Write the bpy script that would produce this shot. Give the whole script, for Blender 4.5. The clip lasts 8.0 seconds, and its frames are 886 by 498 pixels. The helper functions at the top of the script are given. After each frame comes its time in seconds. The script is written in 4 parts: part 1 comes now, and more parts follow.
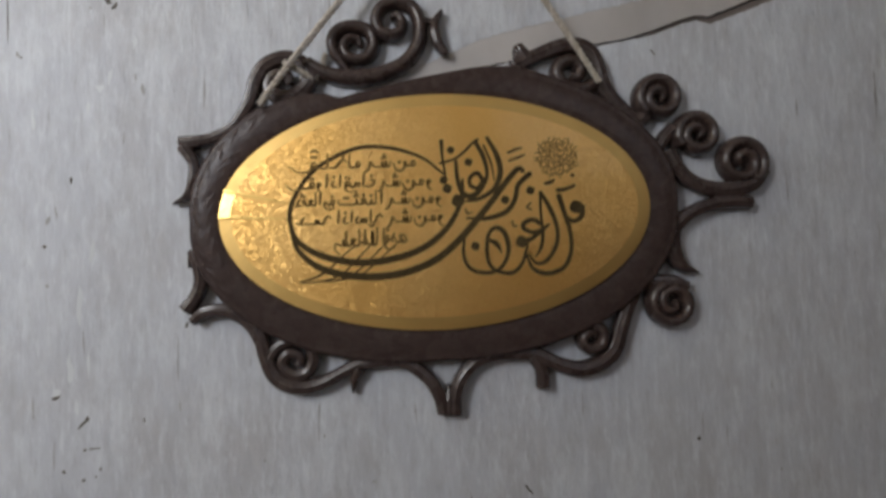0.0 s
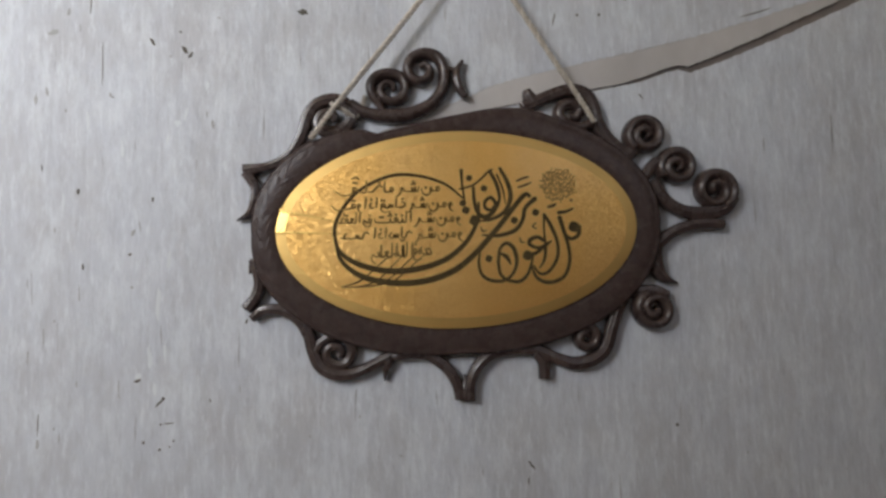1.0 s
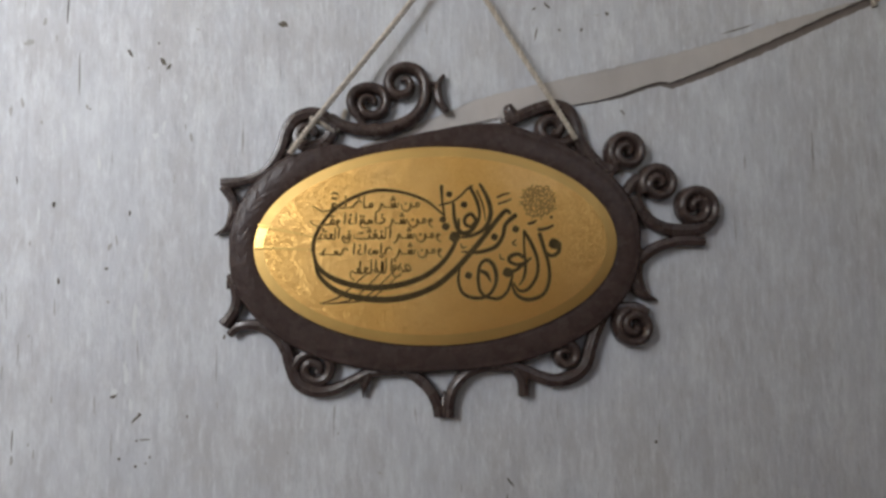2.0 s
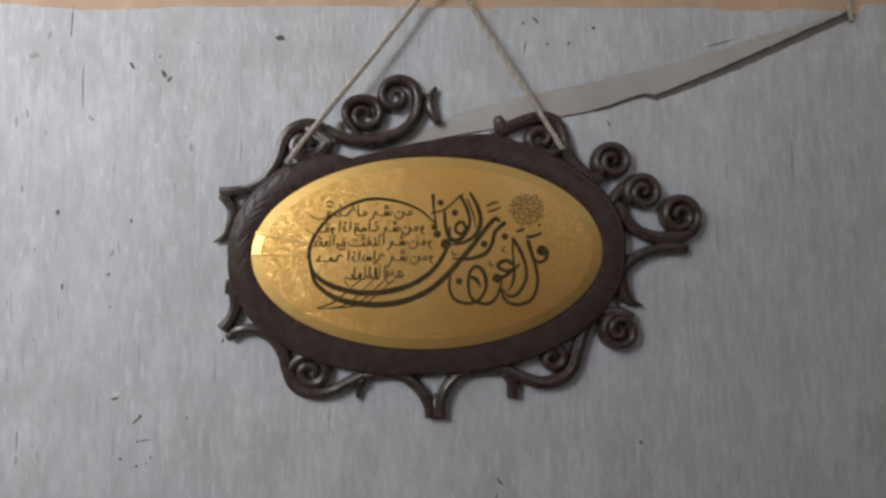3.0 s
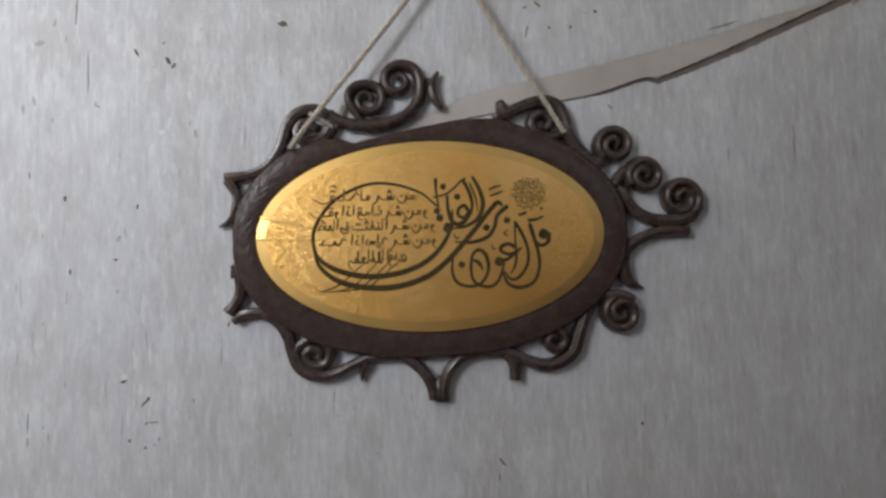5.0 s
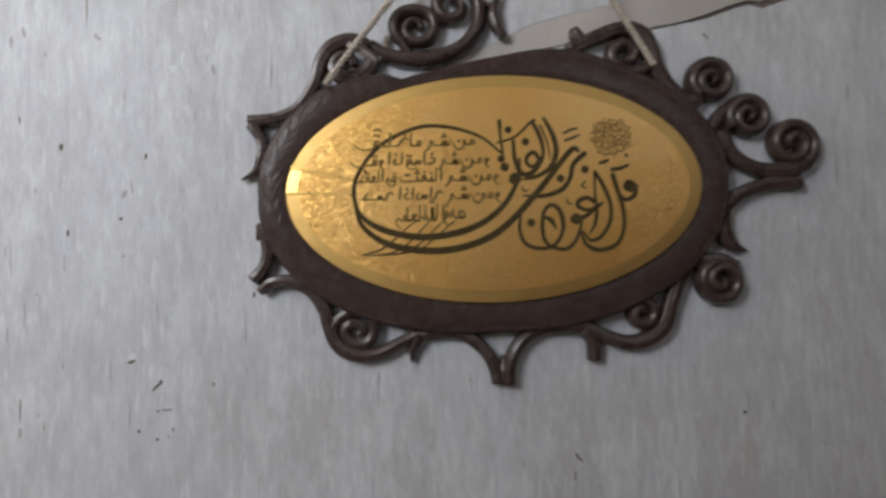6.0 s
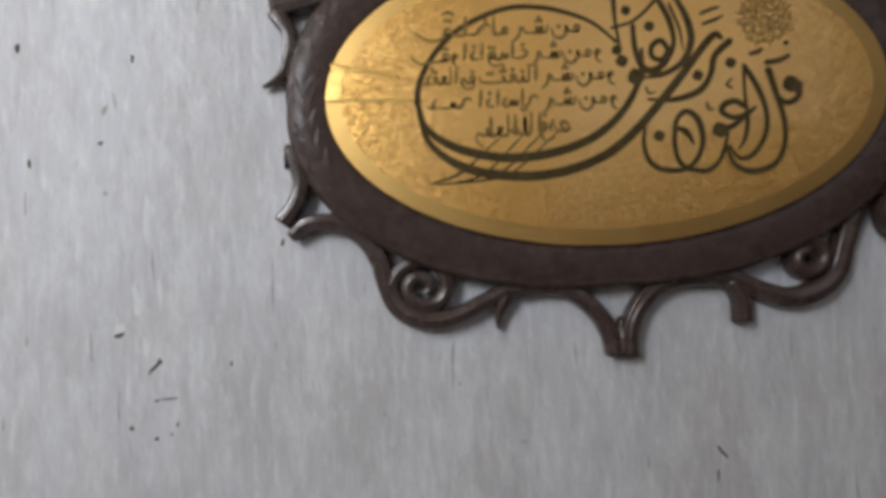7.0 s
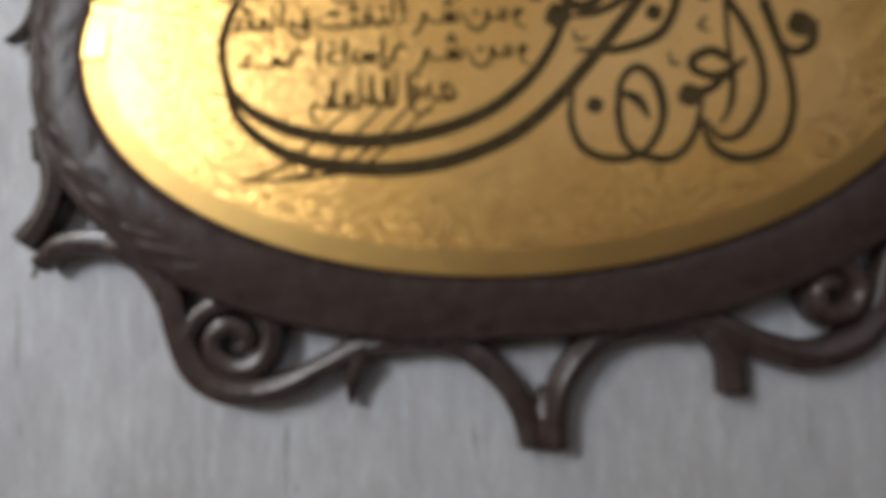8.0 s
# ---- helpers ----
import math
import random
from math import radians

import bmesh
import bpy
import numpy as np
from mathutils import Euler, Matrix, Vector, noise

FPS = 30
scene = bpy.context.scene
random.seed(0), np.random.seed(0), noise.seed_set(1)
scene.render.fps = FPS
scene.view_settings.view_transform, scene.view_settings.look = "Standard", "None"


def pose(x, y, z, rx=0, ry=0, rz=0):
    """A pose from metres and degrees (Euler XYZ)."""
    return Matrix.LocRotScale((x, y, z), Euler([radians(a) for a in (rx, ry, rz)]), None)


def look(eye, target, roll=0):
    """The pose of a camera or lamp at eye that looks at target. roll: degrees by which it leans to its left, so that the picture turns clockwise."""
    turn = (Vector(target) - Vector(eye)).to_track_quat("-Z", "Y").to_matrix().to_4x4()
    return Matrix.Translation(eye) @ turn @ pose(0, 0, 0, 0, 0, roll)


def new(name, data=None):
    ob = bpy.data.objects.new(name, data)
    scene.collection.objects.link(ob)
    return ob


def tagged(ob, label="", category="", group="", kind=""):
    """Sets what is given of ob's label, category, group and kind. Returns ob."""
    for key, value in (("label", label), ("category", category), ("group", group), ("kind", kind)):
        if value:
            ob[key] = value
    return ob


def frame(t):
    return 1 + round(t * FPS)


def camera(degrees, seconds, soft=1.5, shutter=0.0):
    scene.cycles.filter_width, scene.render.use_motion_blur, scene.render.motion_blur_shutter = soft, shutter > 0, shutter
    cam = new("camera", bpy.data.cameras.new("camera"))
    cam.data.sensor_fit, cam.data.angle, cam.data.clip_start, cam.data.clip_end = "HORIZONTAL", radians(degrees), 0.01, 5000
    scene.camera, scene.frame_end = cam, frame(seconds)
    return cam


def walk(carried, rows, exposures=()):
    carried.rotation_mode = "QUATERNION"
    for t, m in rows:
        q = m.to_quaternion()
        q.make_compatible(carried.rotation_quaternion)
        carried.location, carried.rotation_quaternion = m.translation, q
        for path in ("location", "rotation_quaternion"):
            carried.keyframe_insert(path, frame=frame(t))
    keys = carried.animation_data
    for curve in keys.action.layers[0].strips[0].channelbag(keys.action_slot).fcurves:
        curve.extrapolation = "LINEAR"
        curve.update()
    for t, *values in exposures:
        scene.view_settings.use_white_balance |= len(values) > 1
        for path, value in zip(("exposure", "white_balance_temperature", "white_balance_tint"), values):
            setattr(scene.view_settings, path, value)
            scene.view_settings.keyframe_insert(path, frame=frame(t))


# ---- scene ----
cam = camera(70.8, 8.0, soft=2.8, shutter=0.5)
cam.data.dof.use_dof, cam.data.dof.focus_distance, cam.data.dof.aperture_fstop = True, 0.41, 6.0    # a telephone's small lens, focused on the plaque from arm's length
PATH = [
    (0, (-0.005, -0.352, 1.463), (0.058, 1.643, 1.577), -2.0),
    (0.2, (-0.003, -0.355, 1.472), (0.059, 1.64, 1.585), -1.9),
    (0.5, (-0.01, -0.387, 1.471), (0.042, 1.608, 1.599), -2.0),
    (0.8, (-0.014, -0.414, 1.465), (0.026, 1.582, 1.586), -1.5),
    (1, (-0.012, -0.418, 1.46), (0.016, 1.576, 1.609), -1.2),
    (1.5, (-0.005, -0.402, 1.472), (0.046, 1.594, 1.588), -1.0),
    (2, (-0.003, -0.417, 1.473), (0.047, 1.578, 1.61), -0.9),
    (2.2, (0.002, -0.42, 1.474), (0.049, 1.573, 1.631), -0.8),
    (3.3, (0.0, -0.433, 1.475), (0.061, 1.561, 1.616), -0.9),
    (3.5, (-0.001, -0.432, 1.471), (0.064, 1.561, 1.626), -0.9),
    (4, (0.003, -0.424, 1.472), (0.075, 1.57, 1.612), -1.0),
    (4.2, (0.004, -0.425, 1.474), (0.073, 1.57, 1.601), -1.1),
    (5.3, (0.001, -0.436, 1.466), (0.034, 1.56, 1.582), -1.1),
    (5.5, (-0.001, -0.426, 1.462), (0.044, 1.57, 1.584), -1.2),
    (5.8, (-0.01, -0.384, 1.453), (-0.02, 1.613, 1.574), -1.3),
    (6, (-0.028, -0.365, 1.454), (-0.021, 1.633, 1.542), -1.2),
    (6.2, (-0.038, -0.357, 1.456), (-0.044, 1.641, 1.533), -1.4),
    (6.5, (-0.055, -0.31, 1.433), (-0.049, 1.688, 1.526), -1.5),
    (6.7, (-0.058, -0.283, 1.438), (-0.064, 1.715, 1.515), -1.6),
    (7, (-0.071, -0.271, 1.432), (-0.05, 1.728, 1.492), -2.2),
    (7.2, (-0.074, -0.259, 1.45), (-0.047, 1.74, 1.498), -2.5),
    (7.4, (-0.067, -0.248, 1.45), (-0.032, 1.751, 1.483), -2.3),
    (7.5, (-0.057, -0.241, 1.445), (-0.042, 1.759, 1.475), -2.7),
    (7.7, (-0.028, -0.21, 1.439), (-0.025, 1.79, 1.47), -2.4),
    (7.8, (-0.02, -0.197, 1.443), (-0.003, 1.803, 1.466), -2.7),
    (8, (-0.017, -0.179, 1.436), (-0.04, 1.817, 1.564), -2.4),
]
EXPOSURES = [(0, -0.04), (0.5, 0.1), (1, 0.15), (2, 0.2), (3.5, 0.0), (4, 0.14), (5.5, 0.13), (6.5, 0.15), (7, 0.29), (7.5, 0.33), (8, 0.2)]
walk(cam, [(t, look(eye, target, roll)) for t, eye, target, roll in PATH], EXPOSURES)

# ---- world and light ----
world = bpy.data.worlds.new("world")
scene.world = world
world.use_nodes = True
sky = world.node_tree.nodes.new("ShaderNodeTexSky")
sky.sky_type, sky.sun_disc, sky.sun_elevation, sky.sun_rotation = "NISHITA", False, radians(38), radians(200)
world.node_tree.nodes["Background"].inputs[1].default_value = 0.12
world.node_tree.links.new(sky.outputs[0], world.node_tree.nodes["Background"].inputs[0])

WEST, EAST, SOUTH = -1.25, 1.30, -0.92          # inner faces of the room's other walls
WIN_X, WIN_Z = (-1.10, -0.53), (1.69, 2.29)     # window in the south wall
THICK = 0.42                                    # depth of the window's unseen reveal, made deep to shade the board's right side
FILL_X, FILL_Z = (0.16, 0.72), (1.68, 1.98)     # unseen high hole added in the same wall, for a warm fill lamp
lamp = bpy.data.lights.new("window_daylight", "AREA")
lamp.shape, lamp.size, lamp.size_y = "RECTANGLE", WIN_X[1] - WIN_X[0] - 0.04, WIN_Z[1] - WIN_Z[0] - 0.04
lamp.energy, lamp.color = 16.3, (0.905, 0.932, 1.0)
lamp_ob = new("window_daylight", lamp)
lamp_ob.matrix_world = look((sum(WIN_X) / 2, SOUTH - THICK + 0.02, sum(WIN_Z) / 2), (sum(WIN_X) / 2, 0.0, sum(WIN_Z) / 2))
# added warm fill: brightens the gold plate's right side, no known source
lamp = bpy.data.lights.new("warm_fill_light", "AREA")
lamp.shape, lamp.size, lamp.size_y = "RECTANGLE", FILL_X[1] - FILL_X[0] - 0.03, FILL_Z[1] - FILL_Z[0] - 0.03
lamp.energy, lamp.color = 0.17, (1.0, 0.74, 0.48)
lamp_ob = new("warm_fill_light", lamp)
lamp_ob.matrix_world = look((sum(FILL_X) / 2, SOUTH - 0.03, sum(FILL_Z) / 2), (sum(FILL_X) / 2, 0.0, sum(FILL_Z) / 2))

# ---- helpers for shapes ----
MM, CZ = 0.001, 1.5      # shapes on the wall are given in millimetres round a centre 1.5 m up


def mesh_object(name, verts, faces, material, parent=None, label="", smooth=True):
    me = bpy.data.meshes.new(name)
    me.from_pydata([tuple(v) for v in verts], [], faces)
    bm = bmesh.new()
    bm.from_mesh(me)
    bmesh.ops.recalc_face_normals(bm, faces=bm.faces)
    bm.to_mesh(me)
    bm.free()
    for p in me.polygons:
        p.use_smooth = smooth
    me.materials.append(material)
    ob = new(name, me)
    if parent is not None:
        ob.parent = parent
    if label:
        ob["label"] = label
    return ob


def part(name, bm, material, parent, label="", smooth=False):
    me = bpy.data.meshes.new(name)
    bmesh.ops.recalc_face_normals(bm, faces=bm.faces)
    bm.to_mesh(me)
    bm.free()
    for p in me.polygons:
        p.use_smooth = smooth
    me.materials.append(material)
    ob = new(name, me)
    if parent is not None:
        ob.parent = parent
    if label:
        ob["label"] = label
    return ob


def smooth_line(points, per=8):
    """Catmull-Rom through the points."""
    pts = [Vector(p) for p in points]
    pts = [pts[0] * 2 - pts[1]] + pts + [pts[-1] * 2 - pts[-2]]
    out = []
    for a, b, c, d in zip(pts, pts[1:], pts[2:], pts[3:]):
        for k in range(per):
            t = k / per
            out.append(0.5 * ((2 * b) + (c - a) * t + (2 * a - 5 * b + 4 * c - d) * t * t + (3 * b - a - 3 * c + d) * t ** 3))
    out.append(pts[-2])
    return out


def spread(values, n):
    """n values that run through the given ones."""
    return np.interp(np.linspace(0, len(values) - 1, n), range(len(values)), values)


def box(bm, x0, x1, y0, y1, z0, z1):
    v = [bm.verts.new((x, y, z)) for x in (x0, x1) for y in (y0, y1) for z in (z0, z1)]
    for f in ((0, 1, 3, 2), (4, 6, 7, 5), (0, 4, 5, 1), (2, 3, 7, 6), (0, 2, 6, 4), (1, 5, 7, 3)):
        bm.faces.new([v[i] for i in f])


# ---- materials ----
def material(name, base, rough=0.6, metal=0.0):
    m = bpy.data.materials.new(name)
    m.use_nodes = True
    b = m.node_tree.nodes["Principled BSDF"]
    b.inputs["Base Color"].default_value = (*base, 1)
    b.inputs["Roughness"].default_value, b.inputs["Metallic"].default_value = rough, metal
    return m, m.node_tree.nodes, m.node_tree.links, b


def noise_of(m, scale, stretch=(1, 1, 1), detail=4.0, rough=0.55):
    n, l = m.node_tree.nodes, m.node_tree.links
    co, mp, tx = n.new("ShaderNodeTexCoord"), n.new("ShaderNodeMapping"), n.new("ShaderNodeTexNoise")
    mp.inputs["Scale"].default_value = stretch
    tx.inputs["Scale"].default_value, tx.inputs["Detail"].default_value, tx.inputs["Roughness"].default_value = scale, detail, rough
    l.new(co.outputs["Object"], mp.inputs["Vector"])
    l.new(mp.outputs[0], tx.inputs["Vector"])
    return tx.outputs["Fac"]


def ramp(m, fac, stops):
    r = m.node_tree.nodes.new("ShaderNodeValToRGB")
    while len(r.color_ramp.elements) < len(stops):
        r.color_ramp.elements.new(0.5)
    for e, (pos, c) in zip(r.color_ramp.elements, stops):
        e.position, e.color = pos, (*c, 1) if len(c) == 3 else c
    m.node_tree.links.new(fac, r.inputs[0])
    return r.outputs[0]


def mix(m, fac, a, b, how="MIX"):
    x = m.node_tree.nodes.new("ShaderNodeMix")
    x.data_type, x.blend_type = "RGBA", how
    for value, k in ((fac, 0), (a, 6), (b, 7)):
        if isinstance(value, (int, float)):
            x.inputs[k].default_value = value
        elif isinstance(value, tuple):
            x.inputs[k].default_value = (*value, 1)
        else:
            m.node_tree.links.new(value, x.inputs[k])
    return x.outputs[2]


def bump(m, b, fac, strength, distance, after=None):
    n = m.node_tree.nodes.new("ShaderNodeBump")
    n.inputs["Strength"].default_value, n.inputs["Distance"].default_value = strength, distance
    m.node_tree.links.new(fac, n.inputs["Height"])
    if after is not None:
        m.node_tree.links.new(after, n.inputs["Normal"])
    m.node_tree.links.new(n.outputs[0], b.inputs["Normal"])
    return n.outputs[0]


def painted_board(name, light, dark):
    """Thin brushed paint on plywood: long vertical streaks, blotches, scratches down to the wood."""
    m, n, l, b = material(name, light, 0.55)
    streak = noise_of(m, 1.0, (110, 110, 15), 7, 0.66)
    c = mix(m, ramp(m, streak, [(0.34, (0, 0, 0)), (0.62, (1, 1, 1))]), dark, light)
    blotch = noise_of(m, 1.0, (16, 16, 10), 8, 0.68)
    c = mix(m, ramp(m, blotch, [(0.38, (0.5, 0.5, 0.5)), (0.56, (0, 0, 0))]), c, (0.50, 0.49, 0.495))
    cloud = noise_of(m, 1.0, (42, 42, 19), 8, 0.74)
    c = mix(m, ramp(m, cloud, [(0.48, (0, 0, 0)), (0.66, (0.75, 0.75, 0.75))]), c, (0.775, 0.81, 0.855))
    dab = noise_of(m, 1.0, (240, 240, 50), 6, 0.68)
    c = mix(m, ramp(m, dab, [(0.53, (0, 0, 0)), (0.64, (0.55, 0.55, 0.55))]), c, (0.80, 0.835, 0.88))
    c = mix(m, ramp(m, dab, [(0.37, (0.37, 0.37, 0.37)), (0.47, (0, 0, 0))]), c, (0.48, 0.49, 0.515))
    fleck = noise_of(m, 1.0, (480, 480, 110), 5, 0.7)
    c = mix(m, ramp(m, fleck, [(0.34, (0.18, 0.18, 0.18)), (0.46, (0, 0, 0))]), c, (0.42, 0.42, 0.43))
    scratch = noise_of(m, 1.0, (360, 360, 22), 4, 0.6)
    c = mix(m, ramp(m, scratch, [(0.65, (0, 0, 0)), (0.725, (0.7, 0.7, 0.7))]), c, (0.20, 0.185, 0.175))
    speck = noise_of(m, 1.0, (120, 120, 75), 5, 0.72)
    c = mix(m, ramp(m, speck, [(0.70, (0, 0, 0)), (0.745, (0.8, 0.8, 0.8))]), c, (0.20, 0.185, 0.16))
    l.new(c, b.inputs["Base Color"])
    grain = noise_of(m, 1.0, (330, 330, 60), 6, 0.7)
    lump = noise_of(m, 1.0, (90, 90, 34), 6, 0.65)
    bump(m, b, lump, 0.6, 0.0022, bump(m, b, grain, 0.25, 0.0006))
    return m


PAINT = painted_board("pale_paint", (0.655, 0.68, 0.735), (0.565, 0.585, 0.635))


def make_bare(name, a, c, rough=0.75, stretch=(60, 60, 3)):
    m, n, l, b = material(name, a, rough)
    f = noise_of(m, 1.0, stretch, 6, 0.6)
    g = noise_of(m, 1.0, (14, 14, 9), 4, 0.55)
    col = mix(m, ramp(m, f, [(0.3, (0, 0, 0)), (0.7, (1, 1, 1))]), a, c)
    col = mix(m, ramp(m, g, [(0.4, (0, 0, 0)), (0.7, (0.5, 0.5, 0.5))]), col, tuple(v * 0.75 for v in a))
    l.new(col, b.inputs["Base Color"])
    bump(m, b, f, 0.4, 0.0006)
    return m


STRIP = make_bare("weathered_ply_core", (0.53, 0.50, 0.485), (0.62, 0.59, 0.575), 0.8, (50, 50, 22))
WOOD = make_bare("bare_plywood", (0.62, 0.42, 0.30), (0.76, 0.56, 0.42))
CRACK = make_bare("crack_wood", (0.17, 0.14, 0.125), (0.24, 0.20, 0.18))
CORE = make_bare("dark_board", (0.16, 0.125, 0.11), (0.22, 0.18, 0.155))
ROOM = make_bare("room_wall_paint", (0.27, 0.16, 0.09), (0.32, 0.20, 0.12))
UPPER = make_bare("room_tan_paint", (0.62, 0.53, 0.40), (0.68, 0.59, 0.46))
PALE = make_bare("room_cream_paint", (0.80, 0.77, 0.68), (0.84, 0.81, 0.72))
FLOOR = make_bare("room_floor", (0.22, 0.16, 0.12), (0.27, 0.20, 0.15))

RESIN, _n, _l, _b = material("dark_brown_resin", (0.020, 0.014, 0.012), 0.38)
_c = mix(RESIN, ramp(RESIN, noise_of(RESIN, 220, (1, 1, 1), 5), [(0.35, (0, 0, 0)), (0.75, (1, 1, 1))]), (0.056, 0.037, 0.033), (0.084, 0.058, 0.052))
_c = mix(RESIN, ramp(RESIN, noise_of(RESIN, 60, (1, 1, 1), 6), [(0.5, (0, 0, 0)), (0.8, (0.4, 0.4, 0.4))]), _c, (0.100, 0.073, 0.066))
_l.new(_c, _b.inputs["Base Color"])
_l.new(ramp(RESIN, noise_of(RESIN, 90, (1, 1, 1), 4), [(0.3, (0.20, 0.20, 0.20)), (0.7, (0.34, 0.34, 0.34))]), _b.inputs["Roughness"])
_b.inputs["Specular IOR Level"].default_value = 0.2
bump(RESIN, _b, noise_of(RESIN, 400, (1, 1, 1), 4), 0.25, 0.0005)
GLOSS = RESIN.copy()        # the scrolls are smoother and shinier than the carved ring
GLOSS.name = "glossy_brown_resin"
GLOSS.node_tree.nodes["Principled BSDF"].inputs["Specular IOR Level"].default_value = 0.5
GLOSS.node_tree.nodes["Principled BSDF"].inputs["Coat Weight"].default_value = 0.25
GLOSS.node_tree.nodes["Principled BSDF"].inputs["Coat Roughness"].default_value = 0.12

GOLD, _n, _l, _b = material("stippled_gold_foil", (0.85, 0.58, 0.20), 0.38, 1.0)
_c = mix(GOLD, ramp(GOLD, noise_of(GOLD, 18, (1, 1, 1), 4), [(0.3, (0, 0, 0)), (0.7, (1, 1, 1))]), (0.87, 0.510, 0.150), (0.93, 0.590, 0.215))
_l.new(_c, _b.inputs["Base Color"])
_grain = noise_of(GOLD, 1300, (1, 1, 1), 3, 0.6)
_c = mix(GOLD, ramp(GOLD, _grain, [(0.38, (0.36, 0.36, 0.36)), (0.56, (0, 0, 0))]), _c, (0.64, 0.37, 0.10))
_l.new(_c, _b.inputs["Base Color"])
_l.new(ramp(GOLD, _grain, [(0.35, (0.45, 0.45, 0.45)), (0.65, (0.33, 0.33, 0.33))]), _b.inputs["Roughness"])
_co, _cell, _off, _amp, _geo, _sum, _unit = [_n.new("ShaderNode" + k) for k in ("TexCoord", "TexVoronoi", "VectorMath", "VectorMath", "NewGeometry", "VectorMath", "VectorMath")]
_cell.inputs["Scale"].default_value = 1400          # fine flakes, each leaning its own way
_off.operation, _amp.operation, _sum.operation, _unit.operation = "SUBTRACT", "SCALE", "ADD", "NORMALIZE"
_off.inputs[1].default_value, _amp.inputs["Scale"].default_value = (0.5, 0.5, 0.5), 0.18
_l.new(_co.outputs["Object"], _cell.inputs["Vector"])
_l.new(_cell.outputs["Color"], _off.inputs[0])
_l.new(_off.outputs[0], _amp.inputs[0])
_l.new(_amp.outputs[0], _sum.inputs[0])
_l.new(_geo.outputs["Normal"], _sum.inputs[1])
_l.new(_sum.outputs[0], _unit.inputs[0])
_l.new(_unit.outputs[0], _b.inputs["Normal"])
_b.inputs["Coat Weight"].default_value, _b.inputs["Coat Roughness"].default_value = 0.3, 0.10      # clear lacquer over the foil

RIM, _n, _l, _b = material("satin_gold_edge", (0.69, 0.45, 0.155), 0.40, 1.0)
_l.new(ramp(RIM, noise_of(RIM, 70, (1, 1, 1), 4), [(0.3, (0.40, 0.40, 0.40)), (0.7, (0.48, 0.48, 0.48))]), _b.inputs["Roughness"])
BRIGHT, _n, _l, _b = material("polished_gold_foil", (0.80, 0.53, 0.17), 0.28, 1.0)
_l.new(ramp(BRIGHT, noise_of(BRIGHT, 300, (1, 1, 1), 4), [(0.3, (0.26, 0.26, 0.26)), (0.7, (0.36, 0.36, 0.36))]), _b.inputs["Roughness"])

INK, _n, _l, _b = material("dark_green_black_ink", (0.018, 0.020, 0.012), 0.75)
_b.inputs["Specular IOR Level"].default_value = 0.12
_l.new(ramp(INK, noise_of(INK, 300, (1, 1, 1), 4), [(0.35, (0.066, 0.045, 0.019)), (0.75, (0.120, 0.084, 0.036))]), _b.inputs["Base Color"])
FINE, _n, _l, _b = material("thin_brown_ink", (0.06, 0.045, 0.018), 0.75)
_b.inputs["Specular IOR Level"].default_value = 0.12
_l.new(ramp(FINE, noise_of(FINE, 400, (1, 1, 1), 4), [(0.35, (0.23, 0.143, 0.046)), (0.75, (0.40, 0.255, 0.088))]), _b.inputs["Base Color"])

TWINE, _n, _l, _b = material("jute_twine", (0.56, 0.47, 0.37), 0.9)
_l.new(ramp(TWINE, noise_of(TWINE, 500, (1, 1, 1), 5), [(0.3, (0.60, 0.53, 0.45)), (0.7, (0.92, 0.87, 0.80))]), _b.inputs["Base Color"])
_info = _n.new("ShaderNodeObjectInfo")
_l.new(mix(TWINE, 1.0, ramp(TWINE, noise_of(TWINE, 500, (1, 1, 1), 5), [(0.3, (0.60, 0.53, 0.45)), (0.7, (0.92, 0.87, 0.80))]),
           ramp(TWINE, _info.outputs["Random"], [(0.0, (0.72, 0.70, 0.66)), (1.0, (1.0, 1.0, 1.0))]), "MULTIPLY"), _b.inputs["Base Color"])
bump(TWINE, _b, noise_of(TWINE, 1500, (1, 1, 1), 3), 0.5, 0.0004)
STEEL, _n, _l, _b = material("dull_nail_steel", (0.30, 0.27, 0.25), 0.45, 1.0)
_l.new(ramp(STEEL, noise_of(STEEL, 300), [(0.3, (0.16, 0.11, 0.09)), (0.7, (0.36, 0.34, 0.32))]), _b.inputs["Base Color"])
CHIP = make_bare("chip_dirt", (0.10, 0.085, 0.07), (0.17, 0.15, 0.125), 0.9, (200, 200, 90))
FAINT = make_bare("faint_scuff", (0.42, 0.42, 0.42), (0.50, 0.50, 0.50), 0.85, (200, 200, 60))

# ---- structure: the board wall ----
WOOD_LINE = [(-294.3, 182.3), (-275, 181.9), (-265.3, 180.3), (-238, 177.9), (-216.6, 178.3), (-197.1, 178.3), (-177.5, 179.6), (-157.8, 180.4), (-138.1, 180.1), (-58.4, 180.1), (14.3, 179), (38.7, 177.7), (63.2, 179), (104.3, 178.6), (145.7, 178.2), (208.3, 178.3), (218.7, 176.6), (241.8, 175.8), (271.6, 177.5), (292.7, 176.2)]
STRIP_TOP = [(-48.9, 71.4), (19.8, 98.2), (28.2, 102.2), (45.6, 107.7), (85.5, 116.3), (125.9, 125.1), (166.6, 134.3), (187.2, 139.6), (212.1, 146.6), (237.2, 154.8), (270.9, 164.0), (305.9, 173.5)]
STRIP_LOW = [(-43, 70.5), (20.6, 86), (105, 100.6), (119, 102.9), (133, 106.9), (151, 113.4), (159, 115.4), (166, 114.4), (188, 122.6), (230, 140.2), (272, 159), (313.8, 177)]
